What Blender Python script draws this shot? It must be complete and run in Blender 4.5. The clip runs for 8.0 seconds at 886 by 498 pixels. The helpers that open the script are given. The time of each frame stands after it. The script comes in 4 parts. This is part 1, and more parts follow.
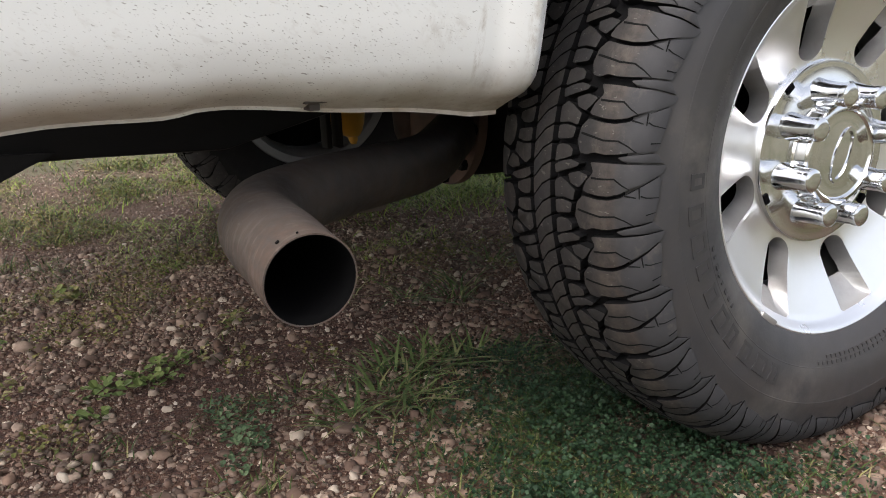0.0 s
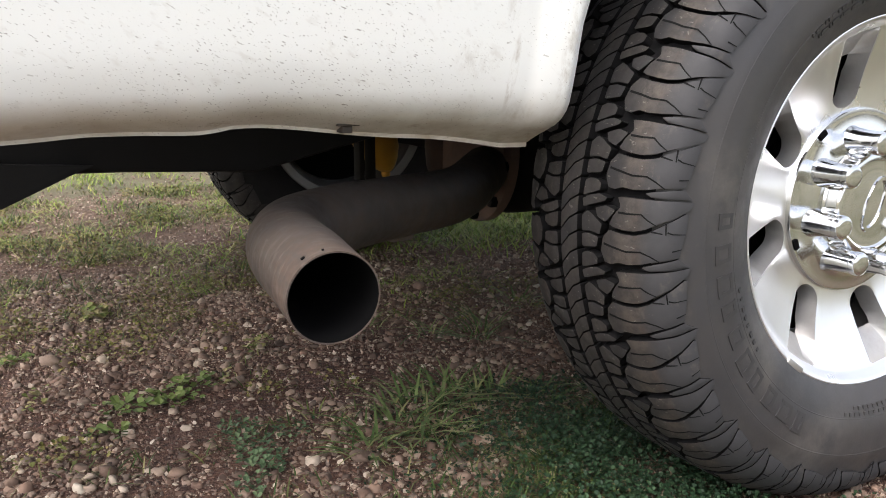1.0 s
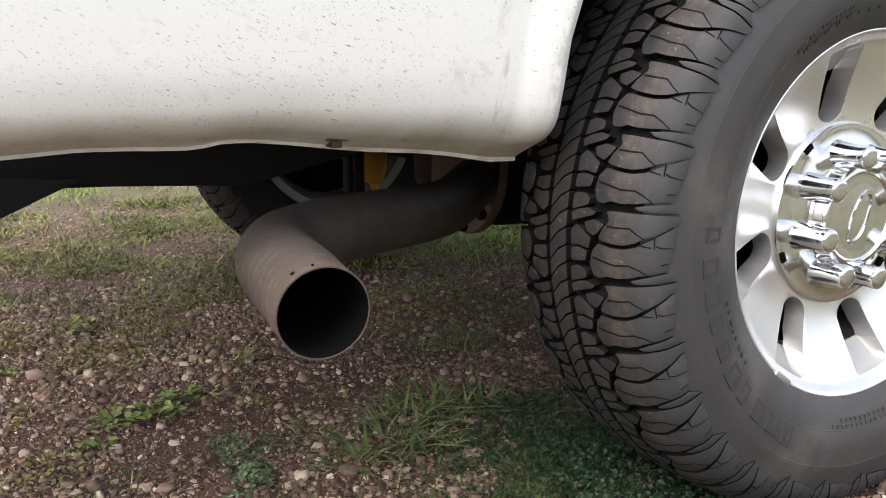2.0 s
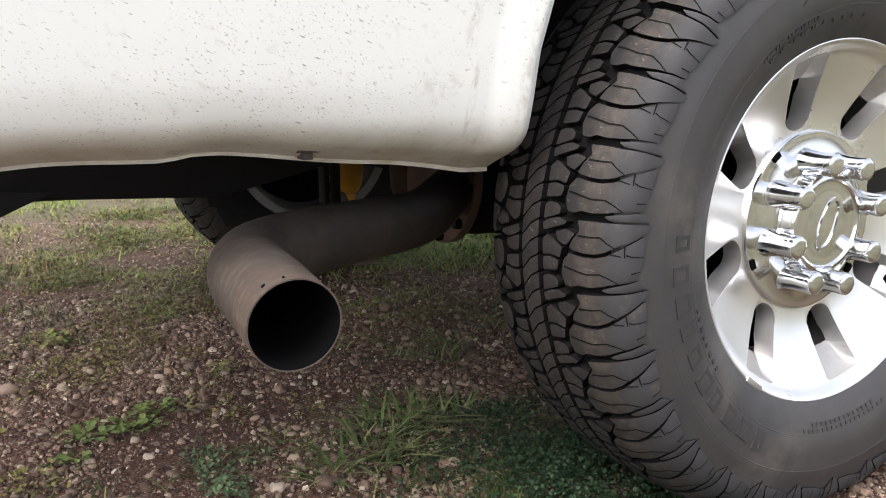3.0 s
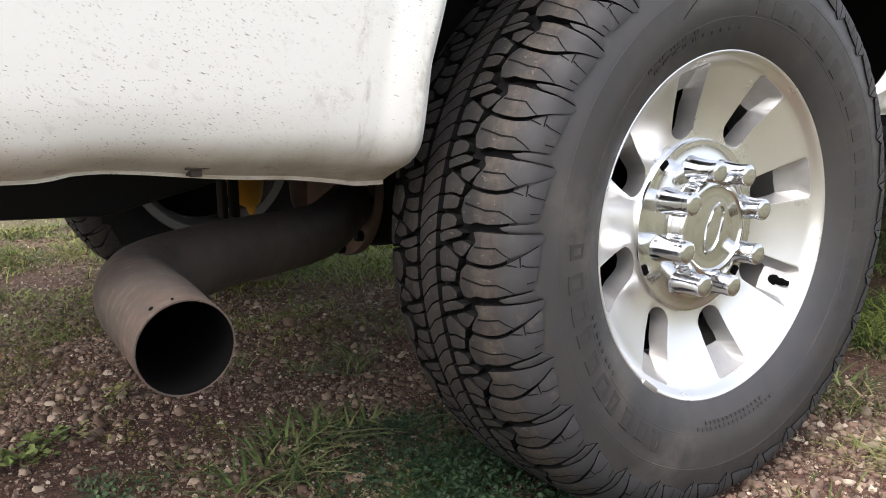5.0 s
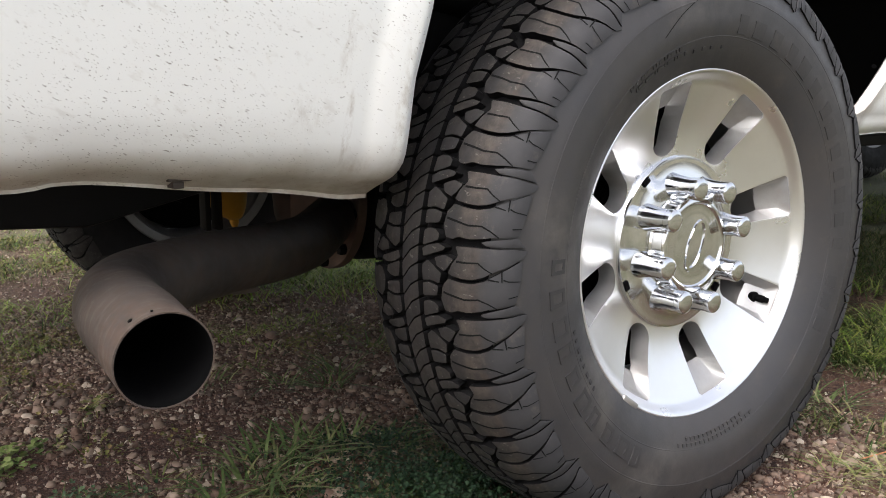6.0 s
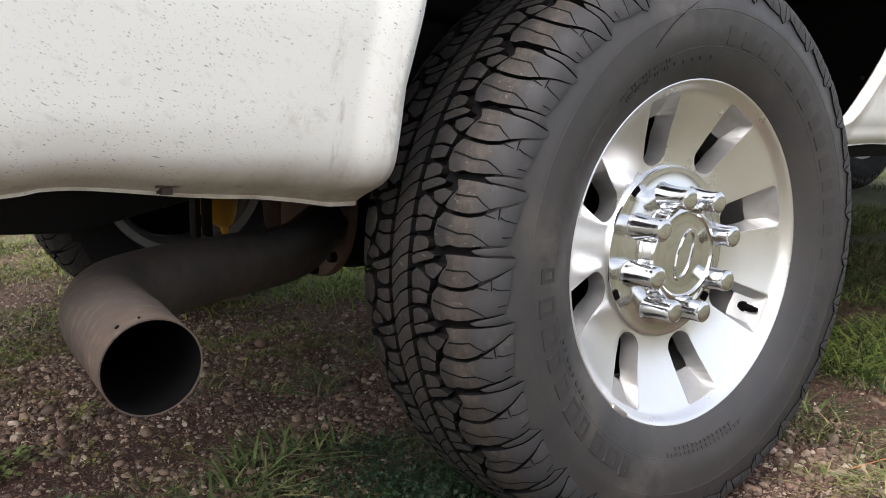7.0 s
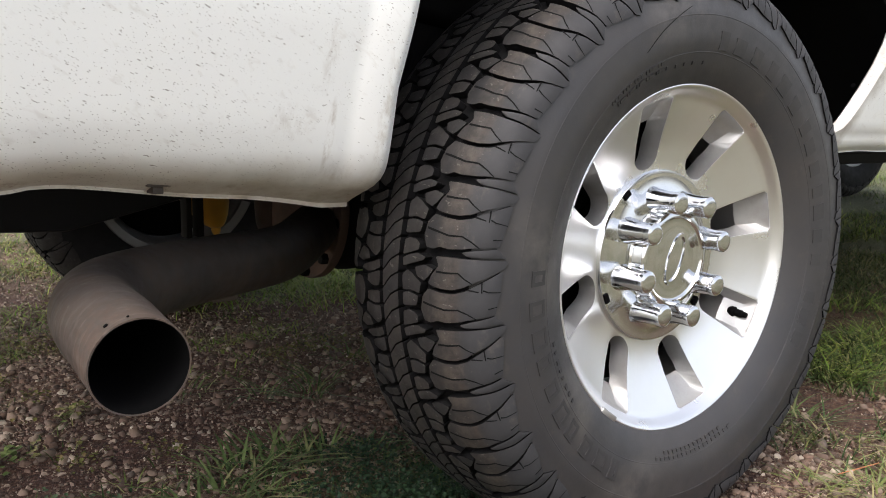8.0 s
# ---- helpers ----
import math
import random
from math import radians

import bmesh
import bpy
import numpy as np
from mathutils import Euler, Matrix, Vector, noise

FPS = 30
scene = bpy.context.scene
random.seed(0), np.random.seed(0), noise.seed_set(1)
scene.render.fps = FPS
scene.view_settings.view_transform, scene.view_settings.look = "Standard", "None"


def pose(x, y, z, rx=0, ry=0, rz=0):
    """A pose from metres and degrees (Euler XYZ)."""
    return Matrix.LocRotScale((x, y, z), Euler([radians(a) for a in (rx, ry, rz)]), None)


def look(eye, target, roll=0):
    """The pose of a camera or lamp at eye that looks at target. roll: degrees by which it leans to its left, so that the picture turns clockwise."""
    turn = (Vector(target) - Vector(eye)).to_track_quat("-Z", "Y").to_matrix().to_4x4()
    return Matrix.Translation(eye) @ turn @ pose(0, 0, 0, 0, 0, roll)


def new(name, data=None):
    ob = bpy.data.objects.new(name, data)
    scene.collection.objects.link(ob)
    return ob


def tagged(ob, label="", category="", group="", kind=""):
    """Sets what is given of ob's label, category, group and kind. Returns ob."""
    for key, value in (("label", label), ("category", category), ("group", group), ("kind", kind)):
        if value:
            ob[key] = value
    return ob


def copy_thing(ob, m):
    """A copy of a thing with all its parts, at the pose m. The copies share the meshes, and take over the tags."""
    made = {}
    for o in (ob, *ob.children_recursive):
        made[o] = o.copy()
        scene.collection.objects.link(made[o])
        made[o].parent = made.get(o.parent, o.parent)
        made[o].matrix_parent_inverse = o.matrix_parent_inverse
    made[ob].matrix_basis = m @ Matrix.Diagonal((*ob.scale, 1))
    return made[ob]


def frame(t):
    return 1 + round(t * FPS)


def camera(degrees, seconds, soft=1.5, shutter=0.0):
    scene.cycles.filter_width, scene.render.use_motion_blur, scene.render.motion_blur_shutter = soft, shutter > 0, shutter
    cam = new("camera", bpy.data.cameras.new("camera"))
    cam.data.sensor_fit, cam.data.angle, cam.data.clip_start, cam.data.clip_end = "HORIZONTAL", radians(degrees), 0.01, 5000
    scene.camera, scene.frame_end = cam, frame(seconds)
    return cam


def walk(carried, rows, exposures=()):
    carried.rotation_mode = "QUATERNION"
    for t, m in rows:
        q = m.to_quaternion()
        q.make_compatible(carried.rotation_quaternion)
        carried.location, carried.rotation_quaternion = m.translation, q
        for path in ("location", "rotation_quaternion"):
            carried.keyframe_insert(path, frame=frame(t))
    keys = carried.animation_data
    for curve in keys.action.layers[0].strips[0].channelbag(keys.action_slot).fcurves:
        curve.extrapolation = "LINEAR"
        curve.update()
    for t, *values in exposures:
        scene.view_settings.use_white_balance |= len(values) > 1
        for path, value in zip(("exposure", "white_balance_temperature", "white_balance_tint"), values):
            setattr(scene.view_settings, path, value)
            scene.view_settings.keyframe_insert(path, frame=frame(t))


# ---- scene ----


cam = camera(54.4, 8.0, soft=0.95)
PATH = [
    (0, (-1.022, -0.717, 0.607), (-0.095, 0.972, 0.072), -2.2),
    (0.5, (-1.025, -0.724, 0.587), (-0.145, 1.014, 0.135), -0.8),
    (1, (-1.022, -0.727, 0.588), (-0.141, 1.016, 0.155), 0.1),
    (1.5, (-1.025, -0.726, 0.59), (-0.135, 1.014, 0.168), 0.2),
    (3, (-1.016, -0.734, 0.596), (-0.068, 0.983, 0.205), -0.1),
    (3.5, (-1.014, -0.738, 0.596), (-0.042, 0.966, 0.209), -0.1),
    (4, (-1.01, -0.739, 0.598), (0.034, 0.921, 0.206), 0.2),
    (4.5, (-1.003, -0.737, 0.6), (0.106, 0.882, 0.209), -0.8),
    (6, (-1.0, -0.74, 0.601), (0.161, 0.853, 0.261), 0.2),
    (6.5, (-0.998, -0.741, 0.601), (0.176, 0.845, 0.271), 0.3),
    (7, (-0.998, -0.74, 0.6), (0.181, 0.843, 0.28), 0.6),
    (7.5, (-1.0, -0.739, 0.6), (0.188, 0.839, 0.284), 1.0),
    (8, (-0.997, -0.742, 0.598), (0.197, 0.832, 0.287), 1.2),
]
walk(cam, [(t, look(eye, target, roll)) for t, eye, target, roll in PATH], [(0.0, 0.98, 6620, 12.5), (0.5, 1.36, 6620, 12.5), (1.5, 1.31, 6620, 12.5), (4.5, 1.35, 6620, 12.5), (6.0, 1.05, 6620, 12.5), (8.0, 1.01, 6620, 12.5)])

# ---- sky and sun: bright haze, soft shadows ----
SUN_ELEV, SUN_AZ = radians(54), radians(-116)      # azimuth: clockwise from +y
world = bpy.data.worlds.new("sky")
scene.world = world
world.use_nodes = True
wn = world.node_tree
sky = wn.nodes.new("ShaderNodeTexSky")
sky.sky_type, sky.sun_disc = "NISHITA", False
sky.sun_elevation, sky.sun_rotation = SUN_ELEV, SUN_AZ
sky.air_density, sky.dust_density, sky.ozone_density = 1.0, 4.0, 0.6
pale = wn.nodes.new("ShaderNodeHueSaturation")
pale.inputs["Saturation"].default_value = 0.45
wn.links.new(sky.outputs[0], pale.inputs["Color"])
wn.links.new(pale.outputs[0], wn.nodes["Background"].inputs["Color"])
wn.nodes["Background"].inputs["Strength"].default_value = 0.195

sun_data = bpy.data.lights.new("sun", "SUN")
sun_data.energy, sun_data.angle, sun_data.color = 0.85, radians(50), (1.0, 0.99, 0.975)
sun = new("sun", sun_data)
SUN_DIR = Vector((math.sin(SUN_AZ) * math.cos(SUN_ELEV), math.cos(SUN_AZ) * math.cos(SUN_ELEV), math.sin(SUN_ELEV)))
sun.matrix_world = look(SUN_DIR * 20, (0, 0, 0))

# ---- materials ----
class Nodes:
    """A small builder for one node material."""

    def __init__(self, name, mat=None):
        self.mat = mat or bpy.data.materials.new(name)
        self.mat.use_nodes = True
        self.tree = self.mat.node_tree
        self.bsdf = self.tree.nodes["Principled BSDF"]
        self.coord = self.tree.nodes.new("ShaderNodeTexCoord").outputs["Object"]

    def put(self, socket, value):
        if isinstance(value, bpy.types.NodeSocket):
            self.tree.links.new(value, socket)
        elif isinstance(value, tuple) and len(value) == 3 and socket.type == "RGBA":
            socket.default_value = (*value, 1)
        else:
            socket.default_value = value

    def noise(self, scale, detail=4, rough=0.6, where=None, stretch=None):
        n = self.tree.nodes.new("ShaderNodeTexNoise")
        n.inputs["Scale"].default_value, n.inputs["Detail"].default_value, n.inputs["Roughness"].default_value = scale, detail, rough
        src = where or self.coord
        if stretch:
            m = self.tree.nodes.new("ShaderNodeMapping")
            if len(stretch) > 3:
                m.vector_type = "TEXTURE"
                m.inputs["Scale"].default_value = [1 / q for q in stretch[:3]]
                m.inputs["Rotation"].default_value = stretch[3:]
            else:
                m.inputs["Scale"].default_value = stretch
            self.tree.links.new(src, m.inputs["Vector"])
            src = m.outputs[0]
        self.tree.links.new(src, n.inputs["Vector"])
        return n.outputs["Fac"]

    def cells(self, scale, stretch=None, feature="F1", out="Distance", randomness=1.0):
        n = self.tree.nodes.new("ShaderNodeTexVoronoi")
        n.feature = feature
        n.inputs["Scale"].default_value, n.inputs["Randomness"].default_value = scale, randomness
        src = self.coord
        if stretch:
            m = self.tree.nodes.new("ShaderNodeMapping")
            m.inputs["Scale"].default_value = stretch[:3]
            if len(stretch) > 3:
                m.inputs["Rotation"].default_value = stretch[3:]
            self.tree.links.new(src, m.inputs["Vector"])
            src = m.outputs[0]
        self.tree.links.new(src, n.inputs["Vector"])
        return n.outputs[out]

    def ramp(self, fac, *stops):
        n = self.tree.nodes.new("ShaderNodeValToRGB")
        while len(n.color_ramp.elements) < len(stops):
            n.color_ramp.elements.new(0.5)
        for e, (p, c) in zip(n.color_ramp.elements, stops):
            e.position = p
            e.color = (c, c, c, 1) if isinstance(c, (int, float)) else (*c, 1)
        self.tree.links.new(fac, n.inputs["Fac"])
        return n.outputs["Color"]

    def mix(self, fac, a, b, mode="MIX"):
        n = self.tree.nodes.new("ShaderNodeMix")
        n.data_type, n.blend_type = "RGBA", mode
        self.put(n.inputs[0], fac)
        self.put(n.inputs[6], a)
        self.put(n.inputs[7], b)
        return n.outputs[2]

    def calc(self, op, a, b=0.0, clamp=False):
        n = self.tree.nodes.new("ShaderNodeMath")
        n.operation, n.use_clamp = op, clamp
        self.put(n.inputs[0], a)
        self.put(n.inputs[1], b)
        return n.outputs[0]

    def bump(self, height, strength, distance, base=None):
        n = self.tree.nodes.new("ShaderNodeBump")
        n.inputs["Strength"].default_value, n.inputs["Distance"].default_value = strength, distance
        self.tree.links.new(height, n.inputs["Height"])
        if base:
            self.tree.links.new(base, n.inputs["Normal"])
        return n.outputs[0]

    def island(self):
        return self.tree.nodes.new("ShaderNodeNewGeometry").outputs["Random Per Island"]

    def each(self):
        return self.tree.nodes.new("ShaderNodeObjectInfo").outputs["Random"]

    def axis(self, which):
        n = self.tree.nodes.new("ShaderNodeSeparateXYZ")
        self.tree.links.new(self.coord, n.inputs[0])
        return n.outputs[which]

    def done(self, **sockets):
        for key, value in sockets.items():
            self.put(self.bsdf.inputs[key.replace("_", " ")], value)
        return self.mat


def paint_material():
    n = Nodes("dirty_white_paint")
    z = n.axis(2)
    white = n.mix(n.noise(3.5), (0.86, 0.885, 0.89), (0.80, 0.82, 0.81))
    # a thin yellowish film that thickens downwards, in clouds
    veil = n.calc("MULTIPLY", n.calc("MULTIPLY", n.calc("SUBTRACT", 0.74, z), 4.0, True), n.ramp(n.noise(5, 5, 0.6), (0.25, 0.12), (0.75, 0.42)))
    white = n.mix(veil, white, (0.68, 0.67, 0.60))
    # road film low on the panel, deepened for the rolled edge's shading, broken up by blotches and runs
    low = n.calc("MULTIPLY", n.calc("SUBTRACT", 0.556, z), 18.0, True)
    blotch = n.ramp(n.noise(16, 5, 0.65, stretch=(1, 1, 0.45)), (0.35, 0.0), (0.72, 1.0))
    film_shade = n.calc("MULTIPLY", low, n.calc("ADD", n.calc("MULTIPLY", blotch, 0.5), 0.55), True)
    col = n.mix(film_shade, white, (0.30, 0.245, 0.175))
    runs = n.ramp(n.noise(42, 3, 0.5, stretch=(1, 1, 0.10)), (0.62, 0.0), (0.74, 1.0))
    col = n.mix(n.calc("MULTIPLY", runs, n.calc("MULTIPLY", low, 0.5)), col, (0.30, 0.21, 0.13))
    # flung mud flecks of several sizes, drawn out and slanting
    for scale, edge, patch, strength in ((215, 0.722, 2.5, 0.95), (340, 0.694, 3.5, 0.90), (520, 0.676, 5.0, 0.75)):
        d = n.noise(scale, 1.5, 0.5, stretch=(0.48, 0.9, 1.55, 0.0, 0.22 + scale * 0.0006, 0.0))
        spot = n.ramp(d, (edge, 0.0), (edge + 0.03, 1.0))
        where = n.ramp(n.noise(patch, 3, 0.6), (0.40, 0.0), (0.60, 1.0))
        col = n.mix(n.calc("MULTIPLY", n.calc("MULTIPLY", spot, where), strength), col, (0.11, 0.085, 0.065))
    # a smear and rubbed dirt beside the wheel opening, and faint pale scuffs over the sheet
    x = n.axis(0)
    for cx, cz, wx, wz, amount in ((-0.527, 0.572, 0.006, 0.045, 0.75), (-0.508, 0.528, 0.025, 0.018, 0.35), (-0.540, 0.655, 0.010, 0.045, 0.35), (-0.462, 0.60, 0.013, 0.10, 0.5), (-0.575, 0.585, 0.030, 0.022, 0.4), (-0.832, 0.523, 0.016, 0.005, 1.4), (-0.62, 0.515, 0.010, 0.003, 1.2)):
        dx = n.calc("MULTIPLY", n.calc("SUBTRACT", x, cx), 1 / wx)
        dz = n.calc("MULTIPLY", n.calc("SUBTRACT", z, cz), 1 / wz)
        inside = n.calc("SUBTRACT", 1.0, n.calc("ADD", n.calc("MULTIPLY", dx, dx), n.calc("MULTIPLY", dz, dz)), True)
        grainy = n.ramp(n.noise(120, 6, 0.75, stretch=(1, 1, 0.3)), (0.44, 0.0), (0.66, 1.0))
        col = n.mix(n.calc("MULTIPLY", n.calc("MULTIPLY", inside, grainy), amount), col, (0.33, 0.28, 0.22))
    # grey along the front flange: mottled dirt, plus its shading put into the colour
    for cx, cz in ((.512, .575), (.535, .63), (.572, .69), (.607, .745), (.637, .80)):
        dx = n.calc("MULTIPLY", n.calc("SUBTRACT", x, cx + .012), 1 / .030)
        dz = n.calc("MULTIPLY", n.calc("SUBTRACT", z, cz), 1 / .055)
        near = n.calc("SUBTRACT", 1.3, n.calc("ADD", n.calc("MULTIPLY", dx, dx), n.calc("MULTIPLY", dz, dz)), True)
        col = n.mix(n.calc("MULTIPLY", near, n.ramp(n.noise(60, 5, 0.7), (0.35, 0.35), (0.65, 0.75))), col, (0.36, 0.335, 0.30))
    faint = n.ramp(n.noise(85, 4, 0.6, stretch=(0.5, 1, 1.2, 0.0, 0.6, 0.0)), (0.60, 0.0), (0.72, 0.30))
    col = n.mix(faint, col, (0.55, 0.53, 0.49))
    rough = n.mix(film_shade, (0.28, 0.28, 0.28), (0.7, 0.7, 0.7))
    normal = n.bump(n.noise(90, 3), 0.05, 0.002)
    return n.done(Base_Color=col, Roughness=rough, Normal=normal, Coat_Weight=0.25, Coat_Roughness=0.12)


def rubber_material(name, dust, base=0.024, rough=0.5, pieces=False, gloss=0.5, smudge=()):
    n = Nodes(name)
    y = n.axis(1)
    if pieces:
        shift = n.tree.nodes.new("ShaderNodeVectorMath")
        shift.operation = "ADD"
        n.tree.links.new(n.coord, shift.inputs[0])
        n.tree.links.new(n.calc("MULTIPLY", n.each(), 9.0), shift.inputs[1])
        n.coord = shift.outputs[0]
    col = n.mix(n.noise(14, 5), (base, base * 1.01, base * 1.13), (base * 1.5, base * 1.48, base * 1.58))
    col = n.mix(n.calc("MULTIPLY", n.ramp(n.noise(6, 6, 0.7), (0.40, 0.0), (0.64, 1.0)), dust), col, (0.050, 0.042, 0.035))
    scuff = n.ramp(n.noise(30, 5, 0.7, stretch=(1, 2.2, 1)), (0.58, 0.0), (0.72, 1.0))
    if pieces:
        # brown mud rubbed onto the shoulder, pale streaks across it
        edge = n.ramp(n.calc("MULTIPLY", n.calc("ABSOLUTE", n.calc("SUBTRACT", y, 0.024)), 50.0), (0.3, 1.0), (1.0, 0.0))
        mud = n.ramp(n.noise(26, 5, 0.7), (0.38, 0.25), (0.60, 1.0))
        col = n.mix(n.calc("MULTIPLY", n.calc("MULTIPLY", edge, mud), 0.9), col, (0.054, 0.044, 0.036))
        # a rubbed brown band where the lugs turn down
        band = n.ramp(n.calc("MULTIPLY", n.calc("ABSOLUTE", n.calc("SUBTRACT", y, 0.0145)), 100.0), (0.30, 1.0), (0.50, 0.0))
        col = n.mix(n.calc("MULTIPLY", band, n.ramp(n.noise(17, 3, 0.6), (0.46, 0.0), (0.54, 0.6))), col, (0.044, 0.032, 0.025))
        worn = n.ramp(n.noise(70, 6, 0.75), (0.40, 0.0), (0.62, 0.65))
        col = n.mix(worn, col, (0.014, 0.013, 0.0125))
        nick = n.ramp(n.noise(150, 3, 0.6, stretch=(1.5, 0.6, 1.5)), (0.64, 0.0), (0.70, 0.6))
        col = n.mix(nick, col, (0.12, 0.11, 0.10))
        # towards the sidewall the lugs turn cleaner and greyer
        clean = n.mix(n.noise(14, 5), (0.023, 0.0233, 0.026), (0.035, 0.035, 0.037))
        col = n.mix(n.ramp(n.calc("MULTIPLY", y, 40.0), (0.0, 1.0), (0.62, 0.0)), col, clean)
    col = n.mix(n.calc("MULTIPLY", scuff, dust * 0.7), col, (0.095, 0.080, 0.066))
    if smudge:
        # dry dust rubbed onto the sidewall
        for cx, cz, wx, wz in smudge:
            dx = n.calc("MULTIPLY", n.calc("SUBTRACT", n.axis(0), cx), 1 / wx)
            dz = n.calc("MULTIPLY", n.calc("SUBTRACT", n.axis(2), cz), 1 / wz)
            inside = n.calc("SUBTRACT", 1.0, n.calc("ADD", n.calc("MULTIPLY", dx, dx), n.calc("MULTIPLY", dz, dz)), True)
            cloud = n.ramp(n.noise(22, 6, 0.7), (0.34, 0.0), (0.62, 0.7))
            col = n.mix(n.calc("MULTIPLY", inside, cloud), col, (0.095, 0.088, 0.081))
    return n.done(Base_Color=col, Roughness=n.ramp(n.noise(35, 4), (0.3, rough - 0.06), (0.7, rough + 0.12)), Specular_IOR_Level=gloss, Normal=n.bump(n.noise(300, 4), 0.16, 0.0008))


def alloy_material():
    n = Nodes("polished_alloy")
    col = n.mix(n.noise(7, 3), (0.85, 0.86, 0.875), (0.79, 0.80, 0.815))
    dust = n.ramp(n.noise(30, 6, 0.7), (0.45, 0.0), (0.85, 1.0))
    col = n.mix(n.calc("MULTIPLY", dust, 0.10), col, (0.55, 0.53, 0.50))
    rough = n.ramp(n.noise(11, 3), (0.3, 0.26), (0.75, 0.34))
    return n.done(Base_Color=col, Metallic=0.95, Roughness=rough)


def pocket_material():
    n = Nodes("cast_silver")
    col = n.mix(n.noise(40, 5, 0.7), (0.44, 0.44, 0.44), (0.34, 0.34, 0.335))
    dust = n.ramp(n.noise(24, 6, 0.7), (0.45, 0.0), (0.75, 0.35))
    col = n.mix(dust, col, (0.24, 0.21, 0.18))
    return n.done(Base_Color=col, Metallic=0.6, Roughness=0.4, Normal=n.bump(n.noise(400, 3), 0.06, 0.0005))


def chrome_material():
    n = Nodes("chrome")
    col = n.mix(n.noise(60, 4), (0.70, 0.715, 0.735), (0.63, 0.645, 0.66))
    rough = n.ramp(n.noise(80, 5, 0.7), (0.4, 0.08), (0.75, 0.20))
    return n.done(Base_Color=col, Metallic=1.0, Roughness=rough)


def steel_material(name, dark, rust, amount, rough=0.6, metal=0.35, scale=9):
    n = Nodes(name)
    mask = n.ramp(n.noise(scale, 6, 0.7), (0.40, 0.0), (0.68, amount))
    col = n.mix(n.noise(scale * 5, 4), dark, tuple(c * 1.35 for c in dark))
    col = n.mix(mask, col, rust)
    specks = n.ramp(n.noise(scale * 22, 3), (0.66, 0.0), (0.74, 1.0))
    col = n.mix(n.calc("MULTIPLY", specks, 0.35), col, tuple(c * 0.45 for c in rust))
    return n.done(Base_Color=col, Roughness=n.ramp(n.noise(scale * 4), (0.3, rough - 0.1), (0.7, rough + 0.12)),
                  Metallic=metal, Normal=n.bump(n.noise(scale * 18, 4), 0.12, 0.001))


def pipe_material(name, dark, rust, amount, rough, metal, scale):
    """Exhaust steel: rust bloom near the open end, pale scratches and drips."""
    mat = steel_material(name, dark, rust, amount, rough, metal, scale)
    n = Nodes(name, mat)
    col = n.bsdf.inputs["Base Color"].links[0].from_socket
    end = n.ramp(n.calc("MULTIPLY", n.calc("SUBTRACT", n.axis(1), 0.046), 8.0), (0.0, 0.75), (0.25, 0.9), (0.75, 0.0))
    bloom = n.calc("MULTIPLY", end, n.ramp(n.noise(28, 6, 0.75), (0.42, 0.0), (0.60, 1.0)))
    col = n.mix(n.calc("MULTIPLY", bloom, 0.8), col, (0.115, 0.072, 0.052))
    reach = n.ramp(n.calc("MULTIPLY", n.calc("SUBTRACT", n.axis(1), 0.04), 4.0), (0.0, 1.0), (0.55, 0.8), (1.0, 0.0))
    streak = n.ramp(n.noise(46, 6, 0.7, stretch=(0.45, 2.6, 0.45)), (0.52, 0.0), (0.66, 0.55))
    col = n.mix(n.calc("MULTIPLY", streak, reach), col, (0.185, 0.160, 0.140))
    drip = n.ramp(n.noise(95, 4, 0.6, stretch=(0.8, 0.8, 0.8)), (0.60, 0.0), (0.68, 0.7))
    col = n.mix(n.calc("MULTIPLY", n.calc("MULTIPLY", drip, reach), n.ramp(n.noise(13, 4), (0.5, 0.0), (0.62, 1.0))), col, (0.27, 0.23, 0.20))
    grime = n.ramp(n.noise(6, 5, 0.7), (0.40, 0.0), (0.66, 0.6))
    col = n.mix(grime, col, (0.036, 0.031, 0.029))
    n.put(n.bsdf.inputs["Base Color"], col)
    return mat


